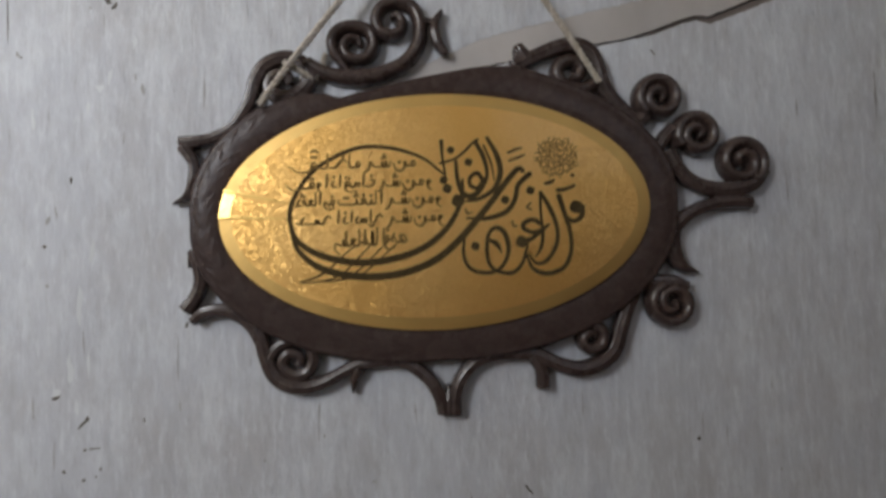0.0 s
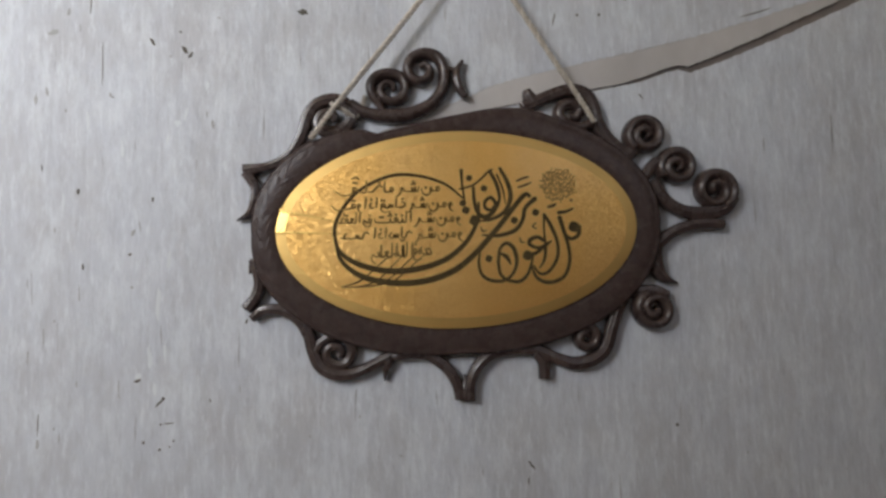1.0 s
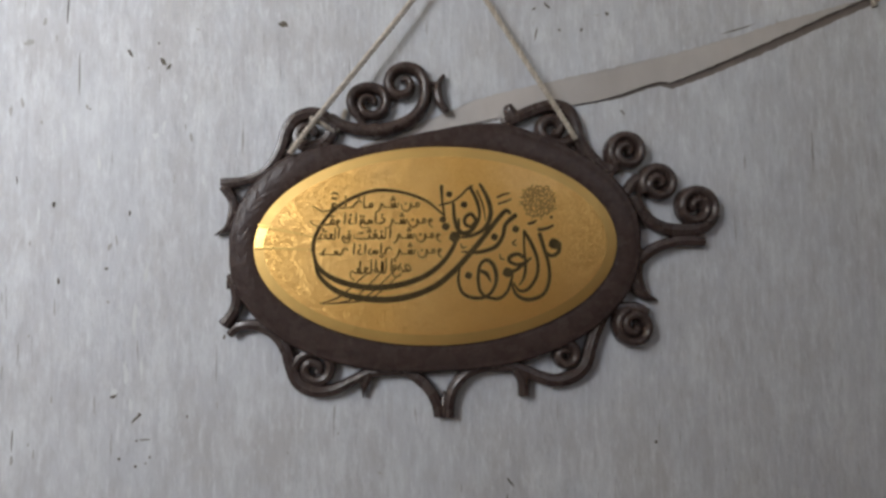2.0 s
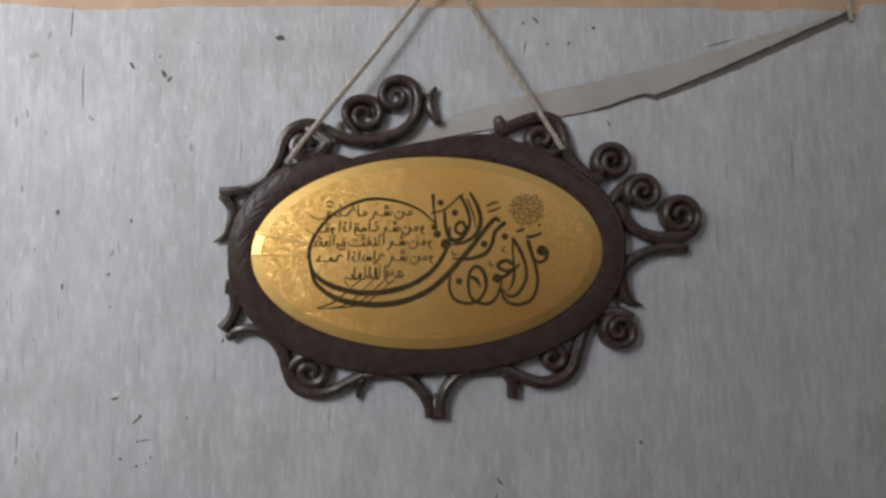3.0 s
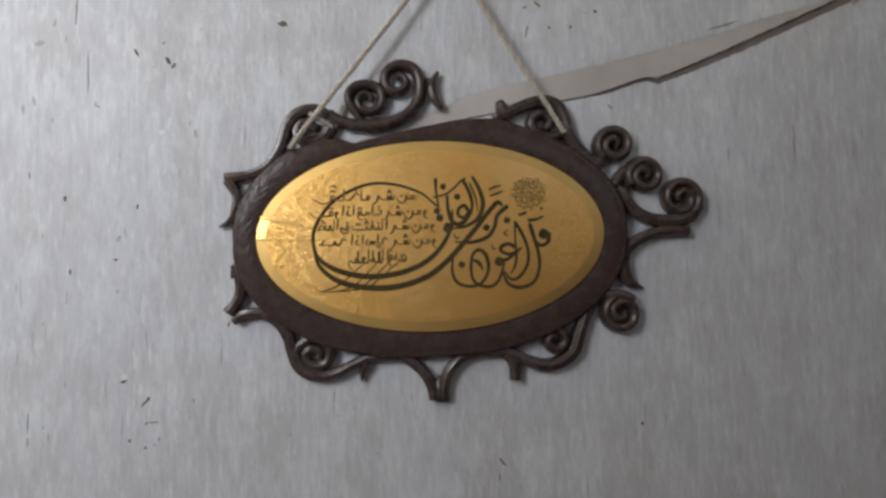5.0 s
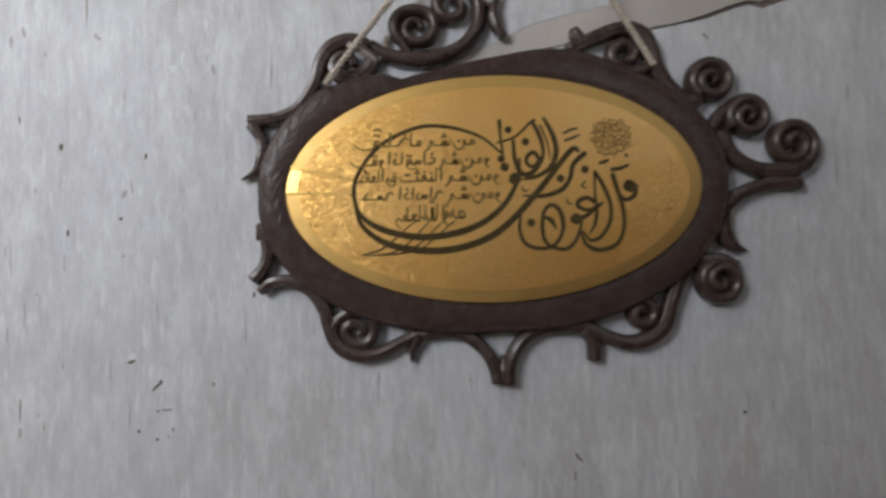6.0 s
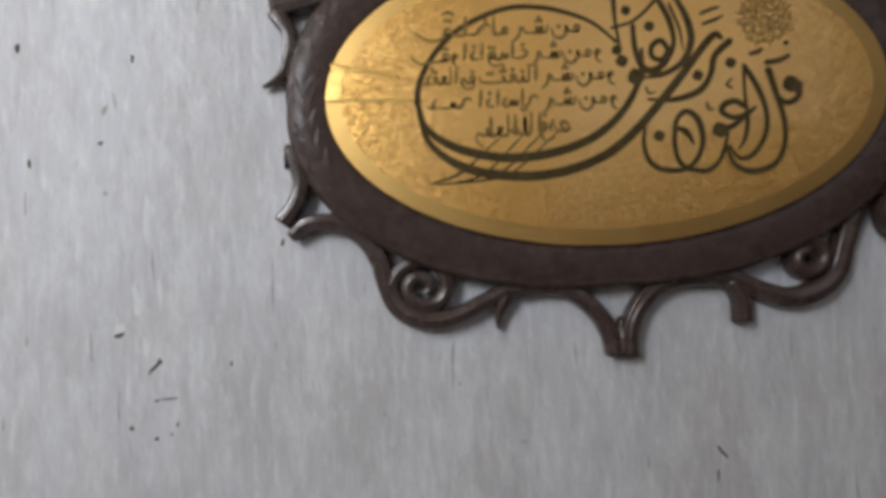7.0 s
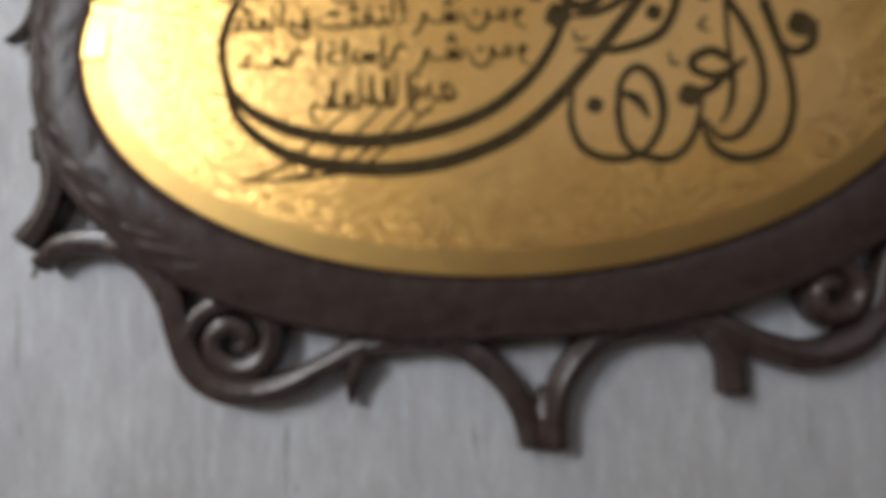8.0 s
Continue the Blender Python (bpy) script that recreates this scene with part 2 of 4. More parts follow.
GAP_LOW = [(-43, 69.3), (20.6, 84.8), (105, 99.2), (119, 101.2), (134, 104.6), (151, 110.6), (159, 112.4), (167, 110), (188, 117), (229, 133.2), (271, 151.6), (318.9, 172.5)]


def ragged(points, size, step=2.5, seed=0):
    """A broken edge: the line cut into short steps, each a little off."""
    rnd = random.Random(seed)
    out = []
    for a, b in zip(points, points[1:]):
        a, b = Vector(a), Vector(b)
        n = max(1, int((b - a).length / step))
        for k in range(n):
            p = a.lerp(b, k / n)
            out.append((p.x + rnd.uniform(-size, size), p.y + rnd.uniform(-size, size)))
    return out + [tuple(points[-1])]


def sheet(name, outline, front, back, mat, parent=None, label=""):
    """A flat board with the outline (mm), from front to back (m)."""
    bm = bmesh.new()
    f = bm.faces.new([bm.verts.new((x * MM, front, CZ + z * MM)) for x, z in outline])
    r = bmesh.ops.extrude_face_region(bm, geom=[f])
    bmesh.ops.translate(bm, vec=(0, back - front, 0), verts=[v for v in r["geom"] if isinstance(v, bmesh.types.BMVert)])
    bmesh.ops.triangulate(bm, faces=[g for g in bm.faces if len(g.verts) > 4])
    return part(name, bm, mat, parent, label)


X0, X1, Z0, Z1 = -1250.0, 1300.0, -1500.0, 1000.0
wood_left = ragged([(X0, WOOD_LINE[0][1])] + WOOD_LINE + [(STRIP_TOP[-1][0], STRIP_TOP[-1][1] + 2)], 0.5, 3, 1)
wood_right = ragged([(GAP_LOW[-1][0] + 4, GAP_LOW[-1][1] + 8), (X1, GAP_LOW[-1][1] + 10)], 0.4, 6, 2)
skin = [(X0, Z0), (X1, Z0)] + wood_right[::-1] + ragged(GAP_LOW[::-1], 0.35, 2.2, 3) + ragged(STRIP_TOP, 0.45, 2.0, 4) + wood_left[::-1]
wall = tagged(sheet("wall_north", skin, 0.0, 0.004, PAINT), "plywood wall in thin streaky pale grey-blue paint, cracked and chipped", "wall", kind="structure")
strip_poly = [(x - 0.5, z + 2.0) for x, z in STRIP_TOP[:-1]] + [(STRIP_TOP[-1][0], STRIP_TOP[-1][1] + 2)] + ragged(STRIP_LOW[::-1], 0.4, 2.2, 5)
sheet("torn_strip", strip_poly, 0.0003, 0.0039, STRIP, wall, "bare grey strip where the paint layer has split away")
sheet("crack_core", [(x, z + 1) for x, z in STRIP_LOW] + [(x, z - 1) for x, z in GAP_LOW[::-1]], 0.0026, 0.0041, CRACK, wall, "brown wood showing in the crack")
sheet("bare_band", [(X0, 165), (X1, 165), (X1, 240), (X0, 240)], 0.0041, 0.0075, WOOD, wall, "unpainted orange-brown plywood band")
sheet("backing", [(X0, Z0), (X1, Z0), (X1, Z1), (X0, Z1)], 0.0080, 0.05, CORE, wall, "dark board behind the crack")
sheet("upper_panel", [(X0, 232), (X1, 232), (X1, Z1), (X0, Z1)], -0.002, 0.0040, PAINT, wall)

# the rest of the room, unseen, closed round the camera
def room_piece(name, boxes, mat, label, category):
    bm = bmesh.new()
    for b in boxes:
        box(bm, *b)
    return tagged(part(name, bm, mat, None), label, category, kind="structure")


RAIL = 1.58      # unseen walls: brown below this height, pale above, picked for the gold's reflections
room_piece("floor", [(WEST, EAST, SOUTH, 0.0, -0.05, 0.0)], FLOOR, "brown floor boards of the room", "floor")
room_piece("ceiling", [(WEST - 0.06, EAST + 0.06, SOUTH - 0.06, 0.05, 2.5, 2.55)], UPPER, "plain pale ceiling of the room", "ceiling")
for name, x0, x1 in (("wall_east", EAST, EAST + 0.06), ("wall_west", WEST - 0.06, WEST)):
    side = room_piece(name, [(x0, x1, SOUTH, 0.05, 0.0, RAIL)], ROOM, "unseen room wall, brown below and tan above to shape the gold's reflections", "wall")
    bm = bmesh.new()
    box(bm, x0, x1, SOUTH, 0.05, RAIL, 2.5)
    part("upper_wall", bm, UPPER, side, "unseen tan upper wall, added to brighten the gold's reflection")
south = room_piece("wall_south", [(0.0, EAST, SOUTH - 0.06, SOUTH, 0.0, RAIL)], ROOM, "unseen room wall with a window, cream and brown for the gold's reflections", "wall")
bm = bmesh.new()
for x0, x1, z0, z1 in ((0.0, FILL_X[0], RAIL, 2.5), (FILL_X[1], EAST, RAIL, 2.5), (*FILL_X, RAIL, FILL_Z[0]), (*FILL_X, FILL_Z[1], 2.5)):
    box(bm, x0, x1, SOUTH - 0.06, SOUTH, z0, z1)
part("upper_wall", bm, UPPER, south, "unseen tan upper wall, added to brighten the gold's reflection")
# cream left half, added as a reflector that lightens the gold plate's left
bm = bmesh.new()
for x0, x1, z0, z1 in ((WEST, WIN_X[0], 0.0, 2.5), (*WIN_X, 0.0, WIN_Z[0]), (*WIN_X, WIN_Z[1], 2.5), (WIN_X[1], 0.0, 0.0, RAIL), (WIN_X[1], 0.0, RAIL, 2.5)):
    box(bm, x0, x1, SOUTH - THICK, SOUTH, z0, z1)
part("window_wall", bm, PALE, south, "unseen cream wall round the window, a reflector for the gold's left")

# ---- the plaque ----
plaque = new("wall_plaque")
plaque.location = (0, 0, 0)
tagged(plaque, "dark brown oval plaque with broken scrolls and gold calligraphy plate", "plaque")
PX, PZ, PA, PB = 3.0, 3.3, 117.6, 64.5      # the gold oval: centre and half axes
TILT_PLATE = radians(0.6)


def oval(angle, da=0.0, db=None):
    db = da if db is None else db
    x, z = (PA + da) * math.cos(angle), (PB + db) * math.sin(angle)
    return PX + x * math.cos(TILT_PLATE) - z * math.sin(TILT_PLATE), PZ + x * math.sin(TILT_PLATE) + z * math.cos(TILT_PLATE)


def lofted(name, rows, mat, parent, label="", closed=True, cap=False):
    """A skin over rows of points; every row has as many points."""
    n, k = len(rows), len(rows[0])
    verts = [p for r in rows for p in r]
    faces = [(i * k + j, i * k + j + 1, (i + 1) % n * k + j + 1, (i + 1) % n * k + j) for i in range(n if closed else n - 1) for j in range(k - 1)]
    if cap:
        faces += [tuple(range(k)), tuple(range((n - 1) * k, n * k))]
    return mesh_object(name, verts, faces, mat, parent, label)


def ring_width(a):
    """The ring's width: chipped along the top, where scrolls have broken away."""
    x, z = oval(a)
    wide = 17.2 + (4.2 if x < PX else 3.0) * abs(math.sin(2 * a))
    if z < PZ or x < -78:
        return wide
    return float(np.interp(x, [-78, -60, -51, -46, -28, -13, 6, 25, 44, 62, 85, 110, 122], [20, 16.5, 12.5, 7.2, 7.6, 9.6, 12.8, 17.7, 21.5, 20, 20, 20.2, wide]))


RING_PROFILE = ((0.0, -6.0), (0.01, -11.8), (0.06, -12.7), (0.20, -13.0), (0.40, -13.2), (0.58, -13.1), (0.75, -12.7), (0.83, -12.2),
                (0.87, -12.4), (0.94, -11.8), (1.0, -9.5), (1.0, -2.5))
rows = []
for i in range(240):
    a = 2 * math.pi * i / 240
    w = ring_width(a)
    rows.append([(x * MM, (y + 0.25 * noise.noise((x * 0.2, z * 0.2, y))) * MM, CZ + z * MM)
                 for s, y in RING_PROFILE for x, z in [oval(a, s * w)]])
lofted("oval_ring", rows, RESIN, plaque, "dark brown moulded oval ring")

def ring_height(s_):
    return float(np.interp(s_, [p[0] for p in RING_PROFILE[1:-1]], [p[1] for p in RING_PROFILE[1:-1]]))


# low carved leaves along the ring, lapping one over the next
bm = bmesh.new()
rnd = random.Random(5)
LEAVES = 52
for i in range(LEAVES):
    for row, (s0, s1, lean) in enumerate(((0.26, 0.50, 0.15), (0.80, 0.52, 0.15))):
        a = 2 * math.pi * (i + 0.5 * row + rnd.uniform(-0.2, 0.2)) / LEAVES
        w = ring_width(a)
        if w < 15.5 or oval(a)[0] > -15:
            continue
        fat = rnd.uniform(0.8, 1.15)
        rows = []
        for k in range(7):
            u = k / 6
            at = a + lean * u
            s_ = s0 + (s1 - s0) * u ** 1.6
            half = fat * 0.13 * math.sin(math.pi * (0.06 + 0.90 * u)) * ring_width(at) / 17
            rise = 0.13 * math.sin(math.pi * min(1, 0.2 + u * 0.85))
            rows.append([bm.verts.new((x * MM, (ring_height(s_ + q) - y) * MM, CZ + z * MM)) for q, y in ((-half, -0.12), (-half * 0.25, rise), (half * 0.4, rise * 0.7), (half, -0.12))
                         for x, z in [oval(at, (s_ + q) * ring_width(at))]])
        for ra, rb in zip(rows, rows[1:]):
            for q in range(3):
                bm.faces.new((ra[q], ra[q + 1], rb[q + 1], rb[q]))
part("leaf_carving", bm, RESIN, plaque, "small carved leaves round the ring")["kind"] = "stuff"

# gold plate: stippled face and a sloping polished edge
N = 200
def oval_band(name, profile, label):
    rows = [[(x * MM, y * MM, CZ + z * MM) for d, y in profile for x, z in [oval(2 * math.pi * i / N, d)]] for i in range(N)]
    return lofted(name, rows, RIM, plaque, label)


oval_band("plate_bevel", ((-6.7, -14.5), (0.0, -14.15)), "satin bevelled gold edge")
oval_band("plate_side", ((0.0, -14.15), (0.15, -13.9), (0.25, -9.0)), "thin gold side of the plate")
face = [oval(2 * math.pi * i / N, -6.7) for i in range(N)]
plate = mesh_object("gold_plate", [(x * MM, -14.55 * MM, CZ + z * MM) for x, z in face] + [(x * MM, -9.0 * MM, CZ + z * MM) for x, z in face],
                    [tuple(range(N)), tuple(range(2 * N - 1, N - 1, -1))] + [(i, (i + 1) % N, N + (i + 1) % N, N + i) for i in range(N)], GOLD, plaque,
                    "stippled gold foil plate with dark calligraphy", smooth=False)

# at its tapering end the foil is creased: two fine folds and a bright facet of the bevel between them
def crease(p, q, half, name="crease"):
    """A fine folded ridge of the foil from p, at the plate's edge, to q, tapering out."""
    rows = []
    for k in range(13):
        u = k / 12
        x, z = p[0] + (q[0] - p[0]) * u, p[1] + (q[1] - p[1]) * u
        w = half * (1 - u) ** 0.7 + 0.05
        y = -14.54 + 0.35 * max(0.0, 1 - u * (q[0] - p[0]) / 6.7)
        rows.append([(x * MM, (y - 0.16 * (1 - u) * h) * MM, CZ + (z + w * v) * MM) for v, h in ((-1, -0.3), (-0.4, 0.7), (0, 1), (0.4, 0.7), (1, -0.3))])
    return lofted(name, rows, BRIGHT, plaque, "bright crease in the gold foil", closed=False)


crease((PX - PA + 0.6, 3.2), (-66, 0.9), 1.3)
crease((PX - PA + 2.6, 17.4), (-64, 7.0), 1.3)
facet = [math.pi - math.asin((3.4 + (17.0 - 3.4) * k / 8 - PZ) / PB) for k in range(9)]
lofted("bevel_facet", [[(x * MM, y * MM, CZ + z * MM) for d, y0 in ((-6.6, -14.98), (-0.1, -14.60)) for x, z in [oval(a - TILT_PLATE, d)] for y in [y0 + 0.05 * (z - 10)]] for a in facet],
       BRIGHT, plaque, "bright facet of the gold edge", closed=False)

# scrolls: a ridged half-round section swept along a line
SECTION = ((-1.0, 0.0), (-1.0, 0.45), (-0.86, 0.74), (-0.62, 0.86), (-0.40, 0.80), (-0.16, 0.97), (0.16, 0.97), (0.40, 0.80), (0.62, 0.86), (0.86, 0.74), (1.0, 0.45), (1.0, 0.0))


PLAIN = tuple((-math.cos(math.pi * k / 10), math.sin(math.pi * k / 10) ** 0.8) for k in range(11))


def scroll(points, widths, name="scroll", label="", depth=9.5, back=2.0, per=8, section=SECTION):
    """A scroll of the frame: a line in mm, its half widths in mm."""
    line = smooth_line(points, per)
    n = len(line)
    half = spread(widths, n)
    rows = []
    for i, p in enumerate(line):
        d = (line[min(i + 1, n - 1)] - line[max(i - 1, 0)]).normalized()
        q = Vector((-d.y, d.x))
        deep = back + (depth - back) * min(1.0, 0.45 + 0.55 * half[i] / 3.6)
        rows.append([((p.x + q.x * u * half[i]) * MM, -(back + (deep - back) * h) * MM, CZ + (p.y + q.y * u * half[i]) * MM) for u, h in section])
    return lofted(name, rows, GLOSS, plaque, label, closed=False, cap=True)


def curl(cx, cz, radius, start, turns, sense=1, half=3.9, lead=()):
    """A scroll that winds in to a ball."""
    n = int(14 * turns)
    pts = [(cx + r * math.cos(t), cz + r * math.sin(t)) for k in range(n + 1)
           for r, t in [((radius - half) * (1 - (k / n) ** 1.7) + 0.8, radians(start) + sense * 2 * math.pi * turns * k / n)]]
    return scroll(list(lead) + pts, [half] * 6 + [half * 0.85, half * 0.6], per=4, name="curled_scroll", depth=11.0, section=PLAIN)


scroll([(-138.1, 46.1), (-122.7, 48.3), (-109.1, 54.4), (-99.9, 67.6), (-95.7, 81.2), (-89.2, 90.1), (-77.7, 93.3), (-67.7, 88.2), (-66.2, 79.6), (-72.4, 72.6), (-82.4, 71), (-88.1, 76.9), (-85, 83.1), (-78.5, 83.1), (-76.6, 78)], [4.2, 3.1, 3.4, 3.8, 4.2, 4.2, 4.4, 4.6, 4.6, 4.6, 4.6, 4.2, 3.8, 3.2, 2.4])
scroll([(-136.4, 44.6), (-130.7, 35.1), (-131.0, 24.9), (-134.7, 17.0), (-142.8, 12.6)], [3.8, 3.4, 3.4, 2.3, 0.4], "thorn")
scroll([(-66.7, 90.5), (-58.3, 85.0), (-47.7, 82.2), (-36.3, 81.7), (-25.6, 83.2), (-12.2, 89.3), (-4.7, 98.7), (-2.7, 108.5), (-3.7, 115.6), (-7.9, 122.3), (-16.3, 124.7), (-24.0, 122.0), (-27.6, 115.3), (-25.7, 108.2), (-19.6, 105.4), (-14.2, 107.7), (-12.6, 112.9), (-15.6, 116.4), (-19.5, 115.2)], [3.8, 4.2, 4.9, 5.3, 4.9, 4.5, 4.5, 4.2, 4.2, 4.2, 4.0, 3.8, 3.8, 3.8, 3.8, 3.4, 3.0, 2.6, 1.9], section=PLAIN)
scroll([(-41.6, 81.4), (-47.3, 89.6), (-52.2, 97.4), (-52.5, 104.4), (-47.9, 109.5), (-39.9, 111.0), (-32.2, 108.2), (-29.2, 101.2), (-32.0, 93.8), (-38.5, 91.8), (-44.6, 94.2), (-46.5, 99.7), (-43.0, 104.0), (-38.0, 103.2), (-36.9, 98.9)], [1.9, 2.6, 3.4, 3.8, 3.8, 3.8, 3.8, 3.8, 3.8, 3.4, 3.4, 3.0, 3.0, 2.6, 1.9], section=PLAIN)
scroll([(9.9, 119.1), (6.7, 114.3), (5.4, 107.6), (7.2, 100.2), (11.4, 93.9)], [1.1, 1.9, 3.0, 3.0, 2.3], "broken_scroll", "crescent stump of a broken scroll")
scroll([(-0.3, 113.6), (2.4, 113.2), (5.1, 112.8)], [1.9, 1.5, 1.9], "link")
scroll([(49.0, 85.0), (63.2, 91.5), (75.8, 96.2), (85.6, 96.9), (93.7, 92.9), (97.7, 84.2), (100.1, 74.3), (105.3, 64.5), (113.6, 55.4), (121.9, 49.0)], [4.2, 4.2, 4.2, 4.5, 4.5, 4.5, 4.5, 4.5, 4.9, 4.9])
scroll([(52.6, 97.6), (54.0, 93.5), (57.0, 89.0)], [2.8, 4.2, 4.6], "broken_scroll", "snapped stub of a broken scroll")
scroll([(96.6, 74.4), (86.8, 71.3), (77.1, 75.3), (74.2, 81.6), (77.5, 87.1), (84.1, 87.8), (88.3, 83.1), (85.8, 78.4), (81.9, 79.2)], [4.2, 4.2, 4.2, 4.2, 4.2, 3.8, 3.8, 3.4, 2.6], section=PLAIN)
c1, c2, c3, c4, c5 = [(131.8, 65.0), (152.3, 43.2), (177.5, 26.9), (132.9, -51.5), (86.4, -69.3)]
curl(*c1, 14.6, 230, 1.75, -1)
curl(*c2, 14.2, 215, 1.75, -1)
curl(*c3, 15.3, -60, 1.8, 1)
curl(*c4, 14.4, 110, 1.75, 1)
curl(*c5, 11.0, 150, 1.4, -1, 3.8)
scroll([(115.2, 46.0), (120.5, 52.6), (124.5, 56.0)], [4.5, 4.5, 4.2])
scroll([(130.9, 36.8), (134.6, 42.6), (139.9, 47.3)], [3.4, 3.8, 4.2])
scroll([(135.5, 34.8), (140.9, 23.9), (148.1, 16.8), (158.1, 12.4), (170.6, 11.4), (183.3, 14.7), (190.3, 22.4)], [4.5, 4.2, 4.2, 4.5, 4.9, 4.9, 3.8])
scroll([(135.3, -10.0), (146.6, -1.4), (158.4, 3.1), (170.2, 4.5), (182.0, 3.5)], [4.5, 3.8, 3.8, 3.8, 3.4], "broken_scroll", "snapped end of a scroll")
scroll([(138.0, -0.1), (135.5, -15.4), (136.3, -25.0), (140.7, -31.5), (149.8, -35.1)], [4.5, 4.5, 4.9, 3.4, 0.4], "thorn")
scroll([(116.0, -39.8), (124.9, -40.0), (134.2, -40.2), (141.7, -43.7)], [4.5, 4.5, 4.5, 4.2])
scroll([(114.9, -39.8), (108.3, -52.1), (103.7, -64.8), (99.9, -76.0), (92.0, -83.3), (80.1, -86.3), (68.9, -83.5), (57.6, -78.4), (46.4, -74.0)], [4.5, 4.2, 4.2, 4.5, 4.5, 4.5, 4.2, 4.2, 4.2])
scroll([(53.5, -77.9), (58.2, -85.4), (58.7, -95.5)], [3.8, 3.8, 3.8], "broken_scroll", "snapped stub of a broken scroll")
scroll([(-44.5, -80.0), (-36.0, -78.0), (-26.7, -77.5), (-15.5, -79.6), (-4.5, -88.4), (1.3, -98.1), (3.4, -107.3)], [2.6, 3.8, 3.8, 3.8, 3.8, 3.8, 3.8])
scroll([(6.6, -91.6), (6.5, -99.7), (6.4, -108.1)], [0.4, 3.4, 3.8], depth=9.0)
scroll([(57.7, -78.0), (44.5, -76.2), (31.3, -76.6), (21.1, -80.5), (13.4, -88.8), (9.9, -98.3), (9.3, -108.5)], [3.4, 3.8, 3.8, 3.8, 3.8, 3.8, 3.8])
scroll([(-132.7, -52.6), (-126.2, -47.6), (-117.0, -46.7), (-107.8, -49.1), (-100.5, -54.8), (-95.3, -64.1), (-92.8, -73.7), (-89.5, -82.2), (-83.6, -87.9), (-74.4, -90.3), (-63.8, -88.7), (-52.7, -83.5), (-37.8, -76.5)], [2.6, 3.4, 3.8, 4.5, 4.5, 4.2, 4.2, 4.2, 4.2, 4.2, 3.8, 3.4, 3.4])
scroll([(-91.7, -75.2), (-86.5, -68.0), (-77.3, -64.5), (-69.6, -68.0), (-67.0, -75.1), (-70.0, -81.6), (-76.6, -83.7), (-82.5, -80.6), (-83.9, -75.4), (-80.6, -71.8), (-75.5, -72.7), (-74.0, -76.4), (-76.6, -78.5)], [3.0, 3.0, 3.4, 3.4, 3.4, 3.4, 3.4, 3.0, 3.0, 3.0, 2.6, 2.3, 1.9], "curled_scroll")
scroll([(-42.3, -81.5), (-45.3, -87.7), (-46.1, -94.7)], [3.4, 2.3, 0.4], "thorn")
scroll([(-131.5, -13.8), (-128.5, -22.8), (-127.7, -31.3), (-130.6, -39.4), (-136.1, -46.3)], [3.4, 3.8, 3.8, 3.8, 4.2], "broken_scroll", "snapped end of a scroll")
scroll([(-130.8, -13.8), (-132.6, -19.0), (-134.4, -23.0)], [3.0, 2.3, 0.4], "thorn")

# ---- calligraphy on the plate ----
PEN = [0]      # strokes laid so far: each lies a hair over the one before


def ink_top():
    PEN[0] += 1
    return (-14.70 - 0.004 * (PEN[0] % 30)) * MM


def stroke(points, widths, mat=INK, per=7, name="pen_stroke"):
    """A flat pen stroke, a hair proud of the plate: a line and its widths in mm."""
    line = smooth_line(points, per)
    n = len(line)
    half = spread(widths, n) * (0.46 if mat is INK else 0.5)
    y0, y1 = -14.56 * MM, ink_top()
    left, right = [], []
    for i, p in enumerate(line):
        d = (line[min(i + 1, n - 1)] - line[max(i - 1, 0)]).normalized()
        q = Vector((-d.y, d.x)) * max(half[i], 0.12)
        left.append(p + q)
        right.append(p - q)
    d0, d1 = (line[0] - line[1]).normalized() * half[0] * 0.8, (line[-1] - line[-2]).normalized() * half[-1] * 0.8
    loop = [line[0] + d0] + left + [line[-1] + d1] + right[::-1]
    k = len(loop)
    verts = [(p.x * MM, y1, CZ + p.y * MM) for p in loop] + [(p.x * MM, y0, CZ + p.y * MM) for p in loop]
    faces = [(0, 1, k - 1), (n, n + 1, n + 2)] + [(i, i + 1, k - i - 1, k - i) for i in range(1, n)]
    faces += [(i, (i + 1) % k, k + (i + 1) % k, k + i) for i in range(k)]
    return mesh_object(name, verts, faces, mat, plate, smooth=False)


def dot(p, size, turn=20, mat=INK):
    """A rounded square pen dot."""
    pts = [(p[0] + size * 0.56 * math.cos(t) * k, p[1] + size * 0.56 * math.sin(t) * k)
           for j in range(16) for t, k in [(radians(turn) + j * math.pi / 8, 1.0 if j % 4 else 1.12)]]
    top = ink_top()
    verts = [(x * MM, top, CZ + z * MM) for x, z in pts] + [(x * MM, -14.56 * MM, CZ + z * MM) for x, z in pts]
    mesh_object("pen_dot", verts, [tuple(range(16))] + [(i, (i + 1) % 16, 16 + (i + 1) % 16, 16 + i) for i in range(16)], mat, plate, smooth=False)


